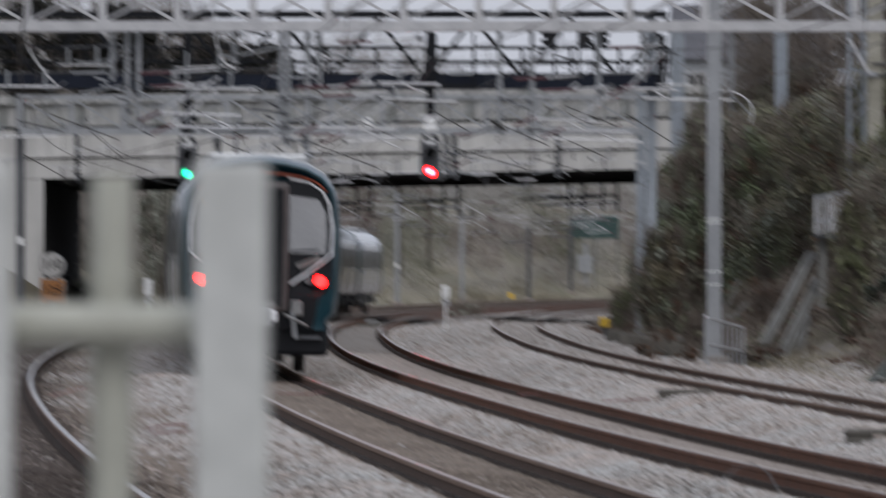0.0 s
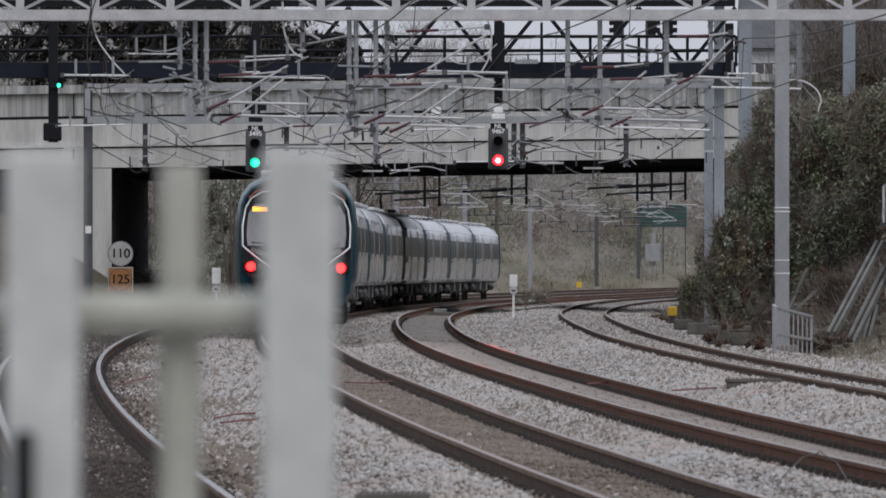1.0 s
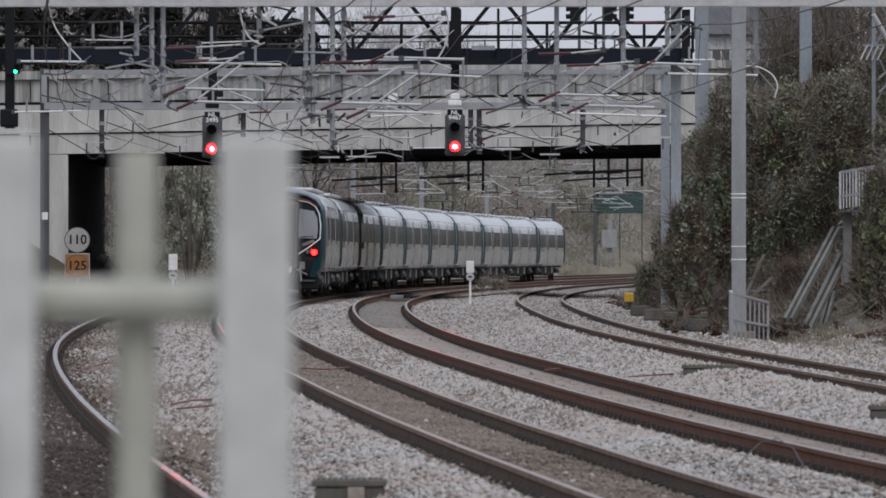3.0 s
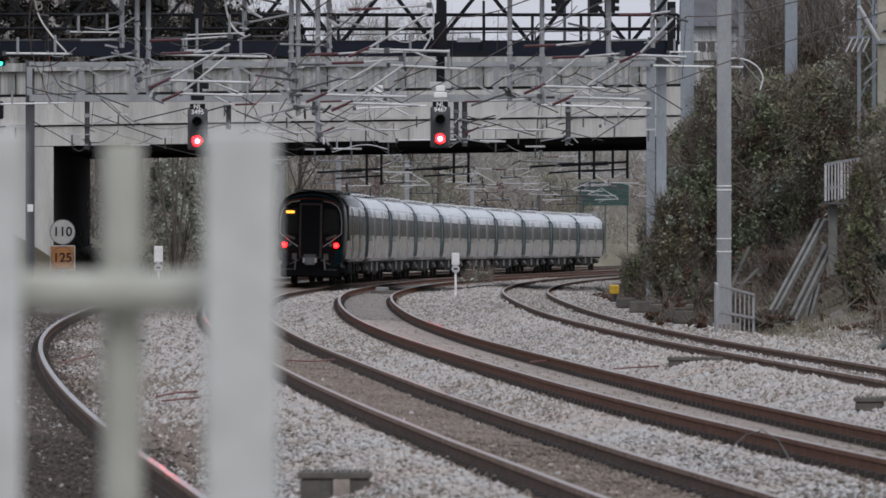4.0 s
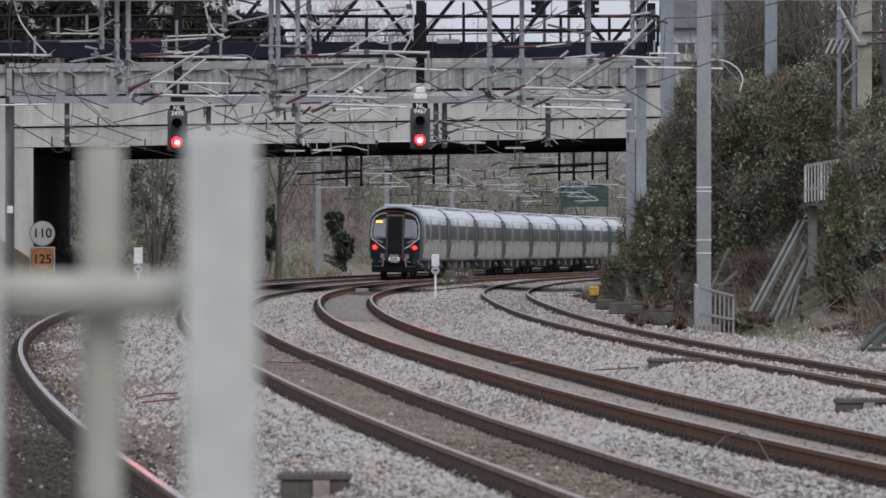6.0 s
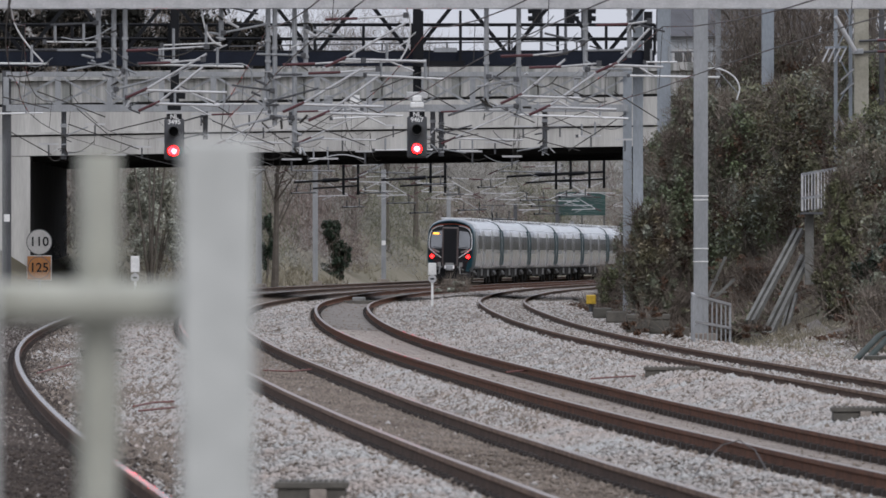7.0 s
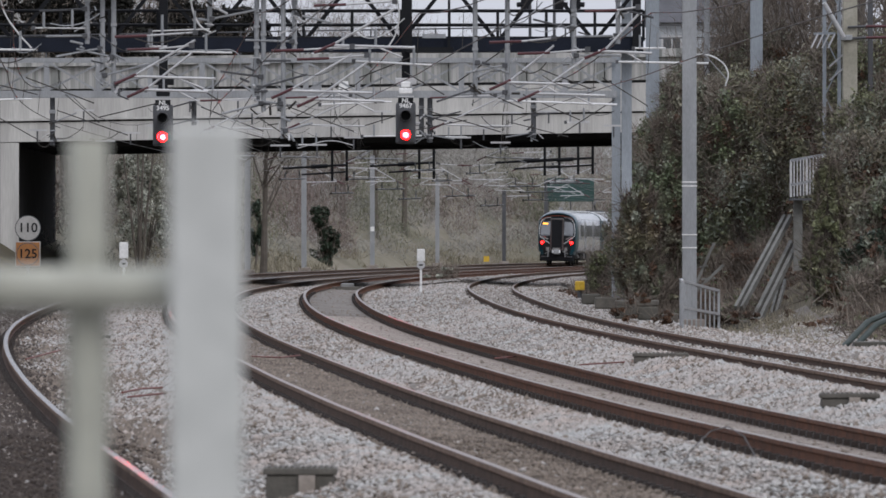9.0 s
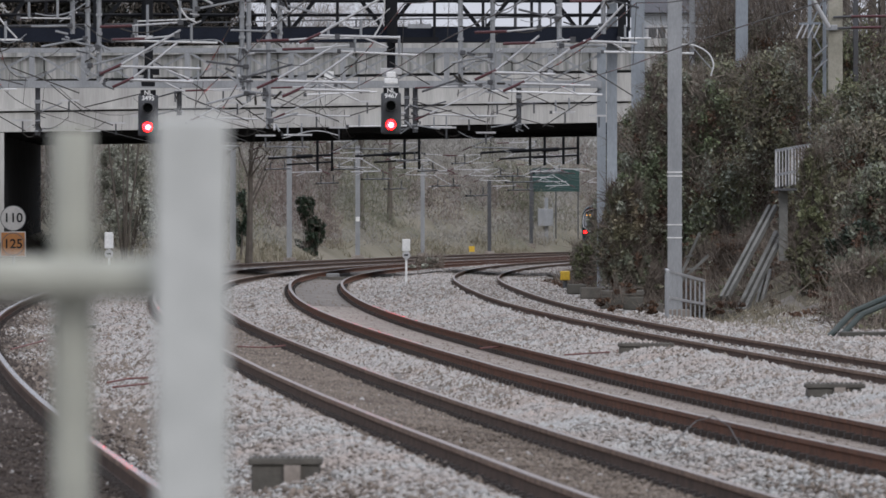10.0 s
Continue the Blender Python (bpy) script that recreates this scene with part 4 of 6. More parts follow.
for p in [(-9.457, 214.29, 4.987), (-10.629, 214.29, 4.487), (-8.271, 214.29, 4.416), (-3.557, 214.29, 4.116), (-2.629, 214.29, 4.301), (0.086, 214.29, 4.301), (3.086, 214.29, 4.687), (-5.2, 214.29, 4.93), (-6.771, 214.29, 5.244), (-4.343, 214.29, 4.873), (1.371, 214.29, 4.93), (-12.057, 214.29, 4.673), (-1.914, 214.29, 4.959), (-7.629, 214.29, 4.601), (-6.271, 214.29, 4.459), (-3.2, 214.29, 4.601), (-1.2, 214.29, 4.673), (0.657, 214.29, 4.53), (2.3, 214.29, 4.959), (3.943, 214.29, 4.601), (-8.914, 214.29, 4.216), (-4.486, 214.29, 4.101), (-5.557, 214.29, 5.244), (1.086, 214.29, 4.173)]:
    tee(p)
for p, q in [((-9.847, 208.33, 4.894), (-8.055, 206.9, 4.264)), ((-11.306, 208.33, 4.727), (-10.193, 206.9, 4.126)), ((-6.306, 208.33, 4.977), (-4.745, 206.9, 4.361)), ((-4.222, 208.33, 5.005), (-2.538, 206.9, 4.361)), ((-0.681, 208.33, 4.866), (1.048, 206.9, 4.347)), ((-9.639, 208.33, 5.282), (-8.745, 206.9, 4.568)), ((-3.944, 208.33, 4.102), (-4.883, 206.9, 4.706)), ((1.568, 202.7, 5.184), (2.899, 201.34, 4.556)), ((3.73, 202.7, 5.048), (2.362, 201.34, 4.153)), ((-5.878, 166.67, 5.106), (-5.017, 165.75, 4.644)), ((-1.933, 166.67, 4.883), (-0.928, 165.75, 5.252)), ((-0.044, 166.67, 4.772), (1.061, 165.75, 5.528)), ((-9.095, 178.57, 5.116), (-7.621, 177.51, 4.563)), ((-7.548, 178.57, 4.283), (-6.26, 177.51, 4.563)), ((-5.5, 170.45, 4.957), (-4.791, 169.49, 4.487)), ((-4.55, 187.5, 4.916), (-5.019, 186.34, 4.088)), ((-2.667, 178.57, 4.997), (-1.704, 177.51, 4.563)), ((-1.119, 178.57, 5.235), (-0.284, 177.51, 4.741)), ((0.429, 178.57, 4.878), (1.373, 177.51, 4.445)), ((1.738, 178.57, 5.295), (2.793, 177.51, 4.859)), ((3.2, 187.5, 5.291), (4.174, 186.34, 4.647)), ((-6.424, 227.27, 4.782), (-4.722, 225.56, 4.307)), ((-2.278, 208.33, 4.519), (-1.159, 206.9, 4.843)), ((-2.947, 197.37, 5.09), (-3.974, 196.08, 4.413)), ((1.455, 227.27, 4.858), (2.947, 225.56, 4.458)), ((-1.2, 214.29, 4.459), (0.227, 212.77, 4.722)), ((-9.81, 178.57, 4.997), (-8.805, 177.51, 4.741))]:
    root = thing("stay_wire", p, "thin dark stay wire of the overhead line", "wire", "stay wires")
    part("wire", tube(bmesh.new(), p, q, 0.013, 5), "wire", root)

def jumpers():
    """Slack dark jumper wires that loop between the hangers of the two portals."""
    rs = random.Random(77)
    for y0, xa, xb, za, zb, count in ((157.4, -8.5, 4.2, 4.4, 6.2, 16), (233.2, -11.5, 3.8, 4.2, 5.6, 16)):
        for i in range(count):
            x, z = rs.uniform(xa, xb), rs.uniform(za, zb)
            w, h = rs.uniform(0.3, 1.0) * rs.choice((-1, 1)), rs.uniform(-0.35, 0.35)
            hanging_cable([(x, y0, z), (x + w * 0.3, y0, z - 0.12 + h * 0.2), (x + w * 0.7, y0, z - 0.1 + h * 0.7), (x + w, y0, z + h)], rs.choice((0.006, 0.008, 0.011)), rs.choice(("wire", "wire", "dark_steel", "galv")), "slack dark jumper wire looping between hangers")


jumpers()

small_plate("mast_plate", (-12.663, 232.2, 2.699), (0.16, 0.02, 0.2), "white", "small white plate on a portal leg")
small_plate("mast_plate", (-5.189, 515.46, 2.503), (0.24, 0.03, 0.28), "white", "small white plate on a far mast")
small_plate("yellow_marker", (2.04, 600.0, 0.528), (0.4, 0.1, 0.4), "yellow", "small yellow marker at the far cutting foot")
small_plate("junction_box", (-4.363, 323.97, 7.639), (0.36, 0.3, 0.36), "white", "white junction box on the bridge face")
small_plate("junction_box", (-5.378, 323.97, 7.639), (0.34, 0.3, 0.34), "galv", "grey junction box on the bridge face")
small_plate("junction_box", (7.681, 319.15, 7.592), (0.36, 0.3, 0.4), "galv", "grey junction box beside the bridge")


# brackets beyond the bridge, over each track
for y0 in (358.0, 410.0, 470.0, 530.0, 590.0):
    for name in "LABC":
        s = float(np.interp(y0, PATHS[name][1], PATHS[name][4]))
        p = on_track(name, s, -1.7, 5.5)
        if -30 < p[0] < 40:
            cantilever(float(p[0]), float(p[1]), float(p[2]), 1.9)
            if y0 in (410.0, 530.0):
                p = on_track(name, s + 7.0, 1.6, 5.15)
                cantilever(float(p[0]), float(p[1]), float(p[2]), -1.5)


# black brackets under the far edge of the bridge
for x, y0, z in [(-5.337, 360.4, 5.17), (-1.635, 360.4, 5.267), (3.702, 360.4, 5.411), (5.12, 360.4, 5.459)]:
    root = thing("soffit_bracket", (x, y0, z), "black bracket hanging under the bridge deck", "bracket", "brackets under the deck")
    for dx in (0.0, 0.62):
        part("hanger", box(bmesh.new(), (x + dx, y0, z - 0.25), (0.11, 0.11, 1.3)), "black", root)
    part("arm", tube(bmesh.new(), (x - 2.1, y0, z - 0.36), (x + 0.6, y0, z - 0.2), 0.05), "black", root)
    part("arm", tube(bmesh.new(), (x - 1.3, y0, z - 0.62), (x + 0.6, y0, z - 0.5), 0.04), "black", root)
    part("insulator", tube(bmesh.new(), (x - 0.9, y0, z - 0.29), (x - 0.2, y0, z - 0.25), 0.09, 10), "black", root)


# ---- the train: ten coaches, tail first to the camera ----
PITCH, HALF = 24.05, 11.62
SECTION = [(1.22, 0.92), (1.33, 1.02), (1.38, 1.35), (1.395, 1.9), (1.385, 2.5), (1.34, 3.0), (1.27, 3.2), (1.1, 3.43), (0.8, 3.6), (0.4, 3.7), (0.0, 3.73)]


def sweep(bm, sec, ys, scale=None, lean=0.0):
    """Mirrored section swept along y; scale(y) gives width and roof factors."""
    full = sec + [(-x, z) for x, z in sec[-2::-1]]
    rows = []
    for y in ys:
        w, dz = scale(y) if scale else (1.0, 0.0)
        rows.append([bm.verts.new((x * w, y + (lean * max(0, z - 1.6) if y == ys[-1] else 0), z - dz * max(0, (z - 2.6)))) for x, z in full])
    for a, b in zip(rows, rows[1:]):
        for i in range(len(full) - 1):
            bm.faces.new((a[i], a[i + 1], b[i + 1], b[i]))
    for r in (rows[0], rows[-1]):
        bm.faces.new(r)
    bmesh.ops.recalc_face_normals(bm, faces=bm.faces)
    for f in bm.faces:
        f.smooth = True
    return bm


def side_panel(sg, y0, y1, z0, z1, out=0.006, thick=0.012):
    """A panel lying on one coach side (sg: -1 or 1), following its curve."""
    bm = bmesh.new()
    sx = lambda z: np.interp(z, [p[1] for p in SECTION], [p[0] for p in SECTION])
    zs = np.linspace(z0, z1, 14)
    rows = []
    for y in (y0, y1):
        rows.append([bm.verts.new((sg * (sx(z) + out), y, z)) for z in zs] + [bm.verts.new((sg * (sx(z) - thick), y, z)) for z in zs[::-1]])
    k = len(rows[0])
    for i in range(k):
        bm.faces.new((rows[0][i], rows[0][(i + 1) % k], rows[1][(i + 1) % k], rows[1][i]))
    bm.faces.new(rows[0])
    bm.faces.new(rows[1][::-1])
    bmesh.ops.recalc_face_normals(bm, faces=bm.faces)
    return bm


def coach(cab, panto):
    """A coach at the origin, tail end towards -y. cab: with a driving cab at the tail; panto: with a pantograph."""
    root = thing("train_coach", (0, 0, 0), "silver-grey passenger coach with dark windows and teal ends", "train coach", "coaches of the train")
    tail = -HALF + (1.3 if cab else 0.0)
    ys = [tail, -6, 0, 6, HALF]
    part("body", sweep(bmesh.new(), SECTION[:7] + [(0.0, 3.2)], ys), "body_grey", root)
    part("roof", sweep(bmesh.new(), [(1.285, 3.18), (1.10, 3.45), (0.8, 3.62), (0.4, 3.72), (0.0, 3.75)], ys), "roof", root, "pale weathered roof")
    wins = [(-10.4, -8.7), (-8.4, -6.7), (-6.4, -5.2), (-2.6, -1.0), (-0.7, 0.7), (1.0, 2.6), (5.2, 6.4), (6.7, 8.4), (8.7, 10.4)]
    for sg in (-1, 1):
        part("lower_side", side_panel(sg, tail + 0.1, HALF - 0.1, 1.05, 1.78, 0.004), "body_low", root, "pale grey lower side")
        part("teal_end", side_panel(sg, HALF - 1.15, HALF - 0.02, 1.0, 3.15, 0.012), "teal_end", root, "dark teal end panel")
        if not cab:
            part("teal_end", side_panel(sg, -HALF + 0.02, -HALF + 1.15, 1.0, 3.15, 0.012), "teal_end", root, "dark teal end panel")
        for a, b in wins:
            if not (cab and a < -8.4):
                part("window", side_panel(sg, a, b, 2.02, 2.8, 0.008), "glass", root, "dark tinted window")
        for y in (-3.9, 3.9):
            d = part("door", side_panel(sg, y - 0.95, y + 0.95, 1.0, 3.08, 0.014), "door", root, "pale grey sliding doors")
            for s in (-0.46, 0.46):
                part("door_window", side_panel(sg, y + s - 0.28, y + s + 0.28, 1.9, 2.8, 0.02), "glass", d)
    for y0, y1 in ((HALF - 0.14, HALF + 0.02),) + (() if cab else ((-HALF - 0.02, -HALF + 0.14),)):
        part("roof_end_band", sweep(bmesh.new(), [(1.30, 3.10), (1.29, 3.19), (1.11, 3.46), (0.81, 3.635), (0.4, 3.735), (0.0, 3.765)], [y0, y1]), "teal_end", root, "dark teal band round the roof end")
    for y in (-7.0, -3.5, 0.0, 3.2, 6.8):
        part("roof_unit", box(bmesh.new(), (0, y, 3.74), (1.7, 1.6, 0.12), bevel=0.04), "roof", root)
    for a, b, z0 in ((-5.6, -3.4, 0.36), (-3.0, -0.6, 0.42), (-0.2, 1.9, 0.34), (2.3, 4.9, 0.4)):
        part("equipment_case", box(bmesh.new(), (0, (a + b) / 2, (z0 + 0.92) / 2), (2.3, b - a, 0.92 - z0), bevel=0.04), "under", root)
        for sx in (-1, 1) if z0 > 0.39 else ():
            part("case_cover", box(bmesh.new(), (sx * 1.17, a + (b - a) * 0.3, (z0 + 0.96) / 2), (0.05, (b - a) * 0.42, 0.8 - z0), bevel=0.015), "case_grey", root, "pale grey equipment cover")
    part("solebar", box(bmesh.new(), (0, (tail + HALF) / 2, 0.88), (2.3, HALF - tail - 0.3, 0.12)), "under", root)
    for y in (-8.4, 8.4):
        bg = part("bogie", box(bmesh.new(), (0, y, 0.62), (2.3, 3.2, 0.3), bevel=0.06), "under", root, "grimy black bogie")
        for dy in (-1.25, 1.25):
            for sx in (-1, 1):
                part("wheel", tube(bmesh.new(), (sx * 0.69, y + dy, 0.425), (sx * 0.82, y + dy, 0.425), 0.42, 20), "under", bg)
        for sx in (-1, 1):
            part("damper", tube(bmesh.new(), (sx * 1.2, y - 0.6, 0.75), (sx * 1.2, y + 0.6, 0.6), 0.07), "galv", bg)
    part("gangway", box(bmesh.new(), (0, HALF + 0.2, 2.1), (2.3, 0.75, 2.3)), "under", root, "black gangway bellows")
    if panto:
        pg = part("pantograph", box(bmesh.new(), (0, -1.2, 3.86), (1.2, 1.4, 0.12)), "dark_steel", root, "raised pantograph")
        part("lower_arm", tube(bmesh.new(), (0, -0.7, 3.9), (0, -1.9, 4.3), 0.05), "dark_steel", pg)
        part("upper_arm", tube(bmesh.new(), (0, -1.9, 4.3), (0, -0.9, 4.68), 0.035), "dark_steel", pg)
        part("contact_strip", box(bmesh.new(), (0, -0.9, 4.7), (1.5, 0.3, 0.05)), "dark_steel", pg)
    if cab:
        nose(root, tail)
    return root


def nose(root, tail):
    """The driving end: rounded shell, black mask, gangway door, windscreens, lamps, white brow lines."""
    end = -HALF - 0.15

    def taper(y):
        t = max(0.0, min(1.0, (tail - y) / (tail - end)))
        return 1.0 - 0.10 * t ** 2.2, 0.16 * t ** 2
    ys = [tail + 0.02, tail - 0.35, tail - 0.7, tail - 1.0, tail - 1.25, end]
    part("cab_shell", sweep(bmesh.new(), [(1.2, 0.75)] + SECTION, ys, taper, 0.25), "teal", root, "dark teal cab shell")
    y = end
    ny = lambda z: end + 0.25 * max(0.0, z - 1.6)
    # black mask with windscreens
    bm = bmesh.new()
    out = [(-0.9, 0.75), (0.9, 0.75), (1.0, 1.3), (1.21, 1.55), (1.24, 2.0), (1.2, 2.75), (1.06, 3.12), (0.7, 3.3), (-0.7, 3.3), (-1.06, 3.12), (-1.2, 2.75), (-1.24, 2.0), (-1.21, 1.55), (-1.0, 1.3)]
    v0 = [bm.verts.new((a, ny(b) - 0.03, b)) for a, b in out]
    v1 = [bm.verts.new((a, ny(b) + 0.03, b)) for a, b in out]
    bm.faces.new(v0)
    bm.faces.new(v1[::-1])
    for i in range(len(out)):
        bm.faces.new((v0[i], v1[i], v1[(i + 1) % len(out)], v0[(i + 1) % len(out)]))
    bmesh.ops.recalc_face_normals(bm, faces=bm.faces)
    part("front_mask", bm, "black", root, "black front mask")
    for s in (-1, 1):
        bm = bmesh.new()
        shape = [(0.48, 2.05), (1.1, 2.05), (1.13, 2.3), (1.1, 2.75), (0.98, 2.98), (0.48, 3.05)]
        f0 = [bm.verts.new((s * a, ny(b) - 0.05, b)) for a, b in shape]
        f1 = [bm.verts.new((s * a, ny(b) - 0.034, b)) for a, b in shape]
        bm.faces.new(f0)
        bm.faces.new(f1[::-1])
        for i in range(len(shape)):
            bm.faces.new((f0[i], f1[i], f1[(i + 1) % len(shape)], f0[(i + 1) % len(shape)]))
        bmesh.ops.recalc_face_normals(bm, faces=bm.faces)
        part("windscreen", bm, "screen", root, "reflective cab windscreen")
        part("wiper", bar(bmesh.new(), (s * 0.52, ny(2.09) - 0.07, 2.09), (s * 1.0, ny(2.13) - 0.07, 2.13), 0.02, 0.02), "black", root)
        brow = [(0.5, 1.52), (0.8, 1.72), (1.1, 1.95), (1.21, 2.05), (1.22, 2.5), (1.16, 2.9), (1.04, 3.12), (0.8, 3.27), (0.45, 3.33)]
        tagged(run("brow_line", [(s * a, ny(b) - 0.045, b) for a, b in brow], 0.022, "trim", root), "white outline round the windscreen")
        part("lamp_housing", box(bmesh.new(), (s * 1.02, y - 0.03, 1.58), (0.36, 0.06, 0.24), bevel=0.02), "black", root)
        part("tail_lamp", tube(bmesh.new(), (s * 1.02, y - 0.062, 1.58), (s * 1.02, y - 0.09, 1.58), 0.1, 16), "tail_lamp", root, "lit red tail lamp")
        part("head_lamp", tube(bmesh.new(), (s * 0.80, y - 0.04, 1.60), (s * 0.80, y - 0.07, 1.60), 0.07, 14), "screen", root, "unlit head lamp")
        part("footstep", box(bmesh.new(), (s * 0.85, y + 0.1, 0.62), (0.4, 0.25, 0.06)), "dark_steel", root)
        part("buffer_beam_pipe", tube(bmesh.new(), (s * 0.55, y - 0.15, 1.05), (s * 0.6, y - 0.12, 0.6), 0.035), "galv", root)
    part("gangway_frame", box(bmesh.new(), (0, y - 0.02, 2.15), (0.92, 0.18, 2.2), bevel=0.05), "door_frame", root, "brown-grey gangway frame")
    part("gangway_door", box(bmesh.new(), (0, y - 0.12, 2.15), (0.74, 0.04, 2.02), bevel=0.015), "black", root, "black gangway door")
    part("destination_display", box(bmesh.new(), (-0.83, ny(2.9) - 0.07, 2.88), (0.34, 0.012, 0.1)), "display", root, "amber destination display")
    tagged(run("front_stripe", [(a, ny(b) - 0.05, b) for a, b in ((-1.1, 3.13), (-0.95, 3.27), (-0.7, 3.36), (-0.35, 3.41), (0, 3.42), (0.35, 3.41), (0.7, 3.36), (0.95, 3.27), (1.1, 3.13))], 0.02, "stripe", root), "thin orange-red stripe above the windscreens")
    for s in (-1, 1):
        part("jumper_box", box(bmesh.new(), (s * 0.62, y - 0.1, 1.12), (0.2, 0.14, 0.26), bevel=0.03), "case_grey", root, "pale grey jumper cable box")
        part("hose", tube(bmesh.new(), (s * 0.42, y - 0.16, 1.0), (s * 0.8, y - 0.12, 0.82), 0.03), "case_grey", root)
        part("lower_grille", bar(bmesh.new(), (s * 0.62, ny(1.85) - 0.06, 1.82), (s * 1.02, ny(1.95) - 0.06, 1.98), 0.03, 0.1), "case_grey", root)
    part("coupler_ring", box(bmesh.new(), (0, y - 0.4, 1.16), (0.5, 0.1, 0.12), bevel=0.03), "case_grey", root)
    part("coupler", box(bmesh.new(), (0, y - 0.25, 0.95), (0.4, 0.5, 0.32), bevel=0.05), "galv", root, "grey automatic coupler")
    part("coupler_head", box(bmesh.new(), (0.0, y - 0.42, 0.98), (0.56, 0.12, 0.2), bevel=0.03), "trim", root)
    part("skirt", box(bmesh.new(), (0, y + 0.25, 0.58), (2.35, 0.35, 0.55), bevel=0.08), "black", root, "black obstacle deflector")


FIRST = tagged(coach(True, False), "dark teal driving coach with black gangway front and red tail lamps")
MID, PAN = coach(False, False), coach(False, True)
TRAIN = [FIRST]
for i in range(1, 10):
    if i == 1:
        TRAIN.append(PAN)
    elif i == 2:
        TRAIN.append(MID)
    else:
        TRAIN.append(copy_thing(PAN if i == 6 else MID, Matrix.Identity(4)))
tagged(PAN, "silver-grey passenger coach with a pantograph on its roof")
tagged(TRAIN[6], "silver-grey passenger coach with a pantograph on its roof")


def coach_pose(s):
    """Pose of a coach whose middle is at length s along the train's line."""
    a, b = Vector(on_track("A", s - 8.4)), Vector(on_track("A", s + 8.4))
    fwd = (b - a).normalized()
    lean = 0.25 * CANT["A"] / 1.505
    rightv = (Vector((fwd.y, -fwd.x, 0)).normalized() * math.cos(lean) - Vector((0, 0, math.sin(lean)))).normalized()
    upv = rightv.cross(fwd).normalized()
    m = Matrix((rightv, fwd, upv)).transposed().to_4x4()
    m.translation = (a + b) / 2
    return m


# ---- line-side things ----
def ground_at(x, y):
    return float(ground_z(x, y))


def speed_sign():
    x, y0 = -13.286, 262.0
    z1, z2 = 2.097, 1.293
    root = thing("speed_sign", (x, y0, ground_at(x, y0)), "round white speed board above a square orange one", "speed sign")
    part("post", tube(bmesh.new(), (x, y0 + 0.06, ground_at(x, y0) - 0.2), (x, y0 + 0.06, z1 + 0.2), 0.05), "galv", root)
    disc = part("disc", tube(bmesh.new(), (x, y0, z1), (x, y0 - 0.03, z1), 0.375, 32), "sign_white", root, "round white board reading 110")
    part("rim", tube(bmesh.new(), (x, y0 + 0.02, z1), (x, y0 - 0.02, z1), 0.40, 32), "dark_steel", root)
    sq = part("square_board", box(bmesh.new(), (x, y0 - 0.015, z2), (0.78, 0.03, 0.78), bevel=0.01), "sign_white", root, "square board with an orange disc reading 125")
    part("orange_face", box(bmesh.new(), (x, y0 - 0.06, z2), (0.72, 0.03, 0.72)), "orange", sq)
    part("inner_rim", tube(bmesh.new(), (x, y0 - 0.062, z2), (x, y0 - 0.078, z2), 0.355, 32), "dark_steel", sq)
    part("inner_disc", tube(bmesh.new(), (x, y0 - 0.064, z2), (x, y0 - 0.082, z2), 0.33, 32), "orange", sq, "orange disc")
    for text, z, d in (("110", z1, 0.04), ("125", z2, 0.088)):
        cu = bpy.data.curves.new("figures", "FONT")
        cu.body, cu.size, cu.align_x, cu.align_y, cu.extrude = text, 0.40, "CENTER", "CENTER", 0.004
        cu.offset = 0.006
        cu.materials.append(M["black"])
        o = new("figure", cu)
        o.parent = root
        o.matrix_parent_inverse = Matrix.Translation(-Vector(root.location))
        o.matrix_basis = Matrix.Translation((x, y0 - d, z)) @ Euler((radians(90), 0, 0)).to_matrix().to_4x4()


speed_sign()


def marker_post(x, y0, h, w, label):
    g = ground_at(x, y0)
    root = thing("marker_post", (x, y0, g), label, "marker post", "white line-side posts")
    part("post", box(bmesh.new(), (x, y0, g + h * 0.35), (0.07, 0.07, h * 0.7 + 0.1)), "white", root)
    part("head", box(bmesh.new(), (x, y0, g + h * 0.86), (w, 0.16, h * 0.27), bevel=0.02), "white", root, "white box head")
    part("plate", tube(bmesh.new(), (x, y0 - 0.05, g + h * 0.64), (x, y0 - 0.07, g + h * 0.64), 0.13, 16), "galv_pale", root)
    part("plate_mark", box(bmesh.new(), (x, y0 - 0.075, g + h * 0.64), (0.12, 0.01, 0.05)), "black", root)
    return root


marker_post(-1.161, 268.0, 1.454 - ground_at(-1.161, 267.9), 0.25, "white post with a box head standing in the ballast")
marker_post(-9.85, 250.0, 1.665 - ground_at(-9.85, 250.0), 0.26, "white post with a box head beside the outer running line")


def yellow_box():
    x, y0 = 3.68, 255.5
    g, top = ground_at(x, y0), 0.491
    root = thing("yellow_box", (x, y0, g), "small yellow box on a dark stand by the rails", "equipment box")
    part("stand", tube(bmesh.new(), (x, y0, g - 0.1), (x, y0, top - 0.2), 0.07, 10), "dark_steel", root)
    part("box", box(bmesh.new(), (x, y0, top - 0.14), (0.29, 0.25, 0.28), bevel=0.03), "yellow", root, "yellow painted box")


yellow_box()


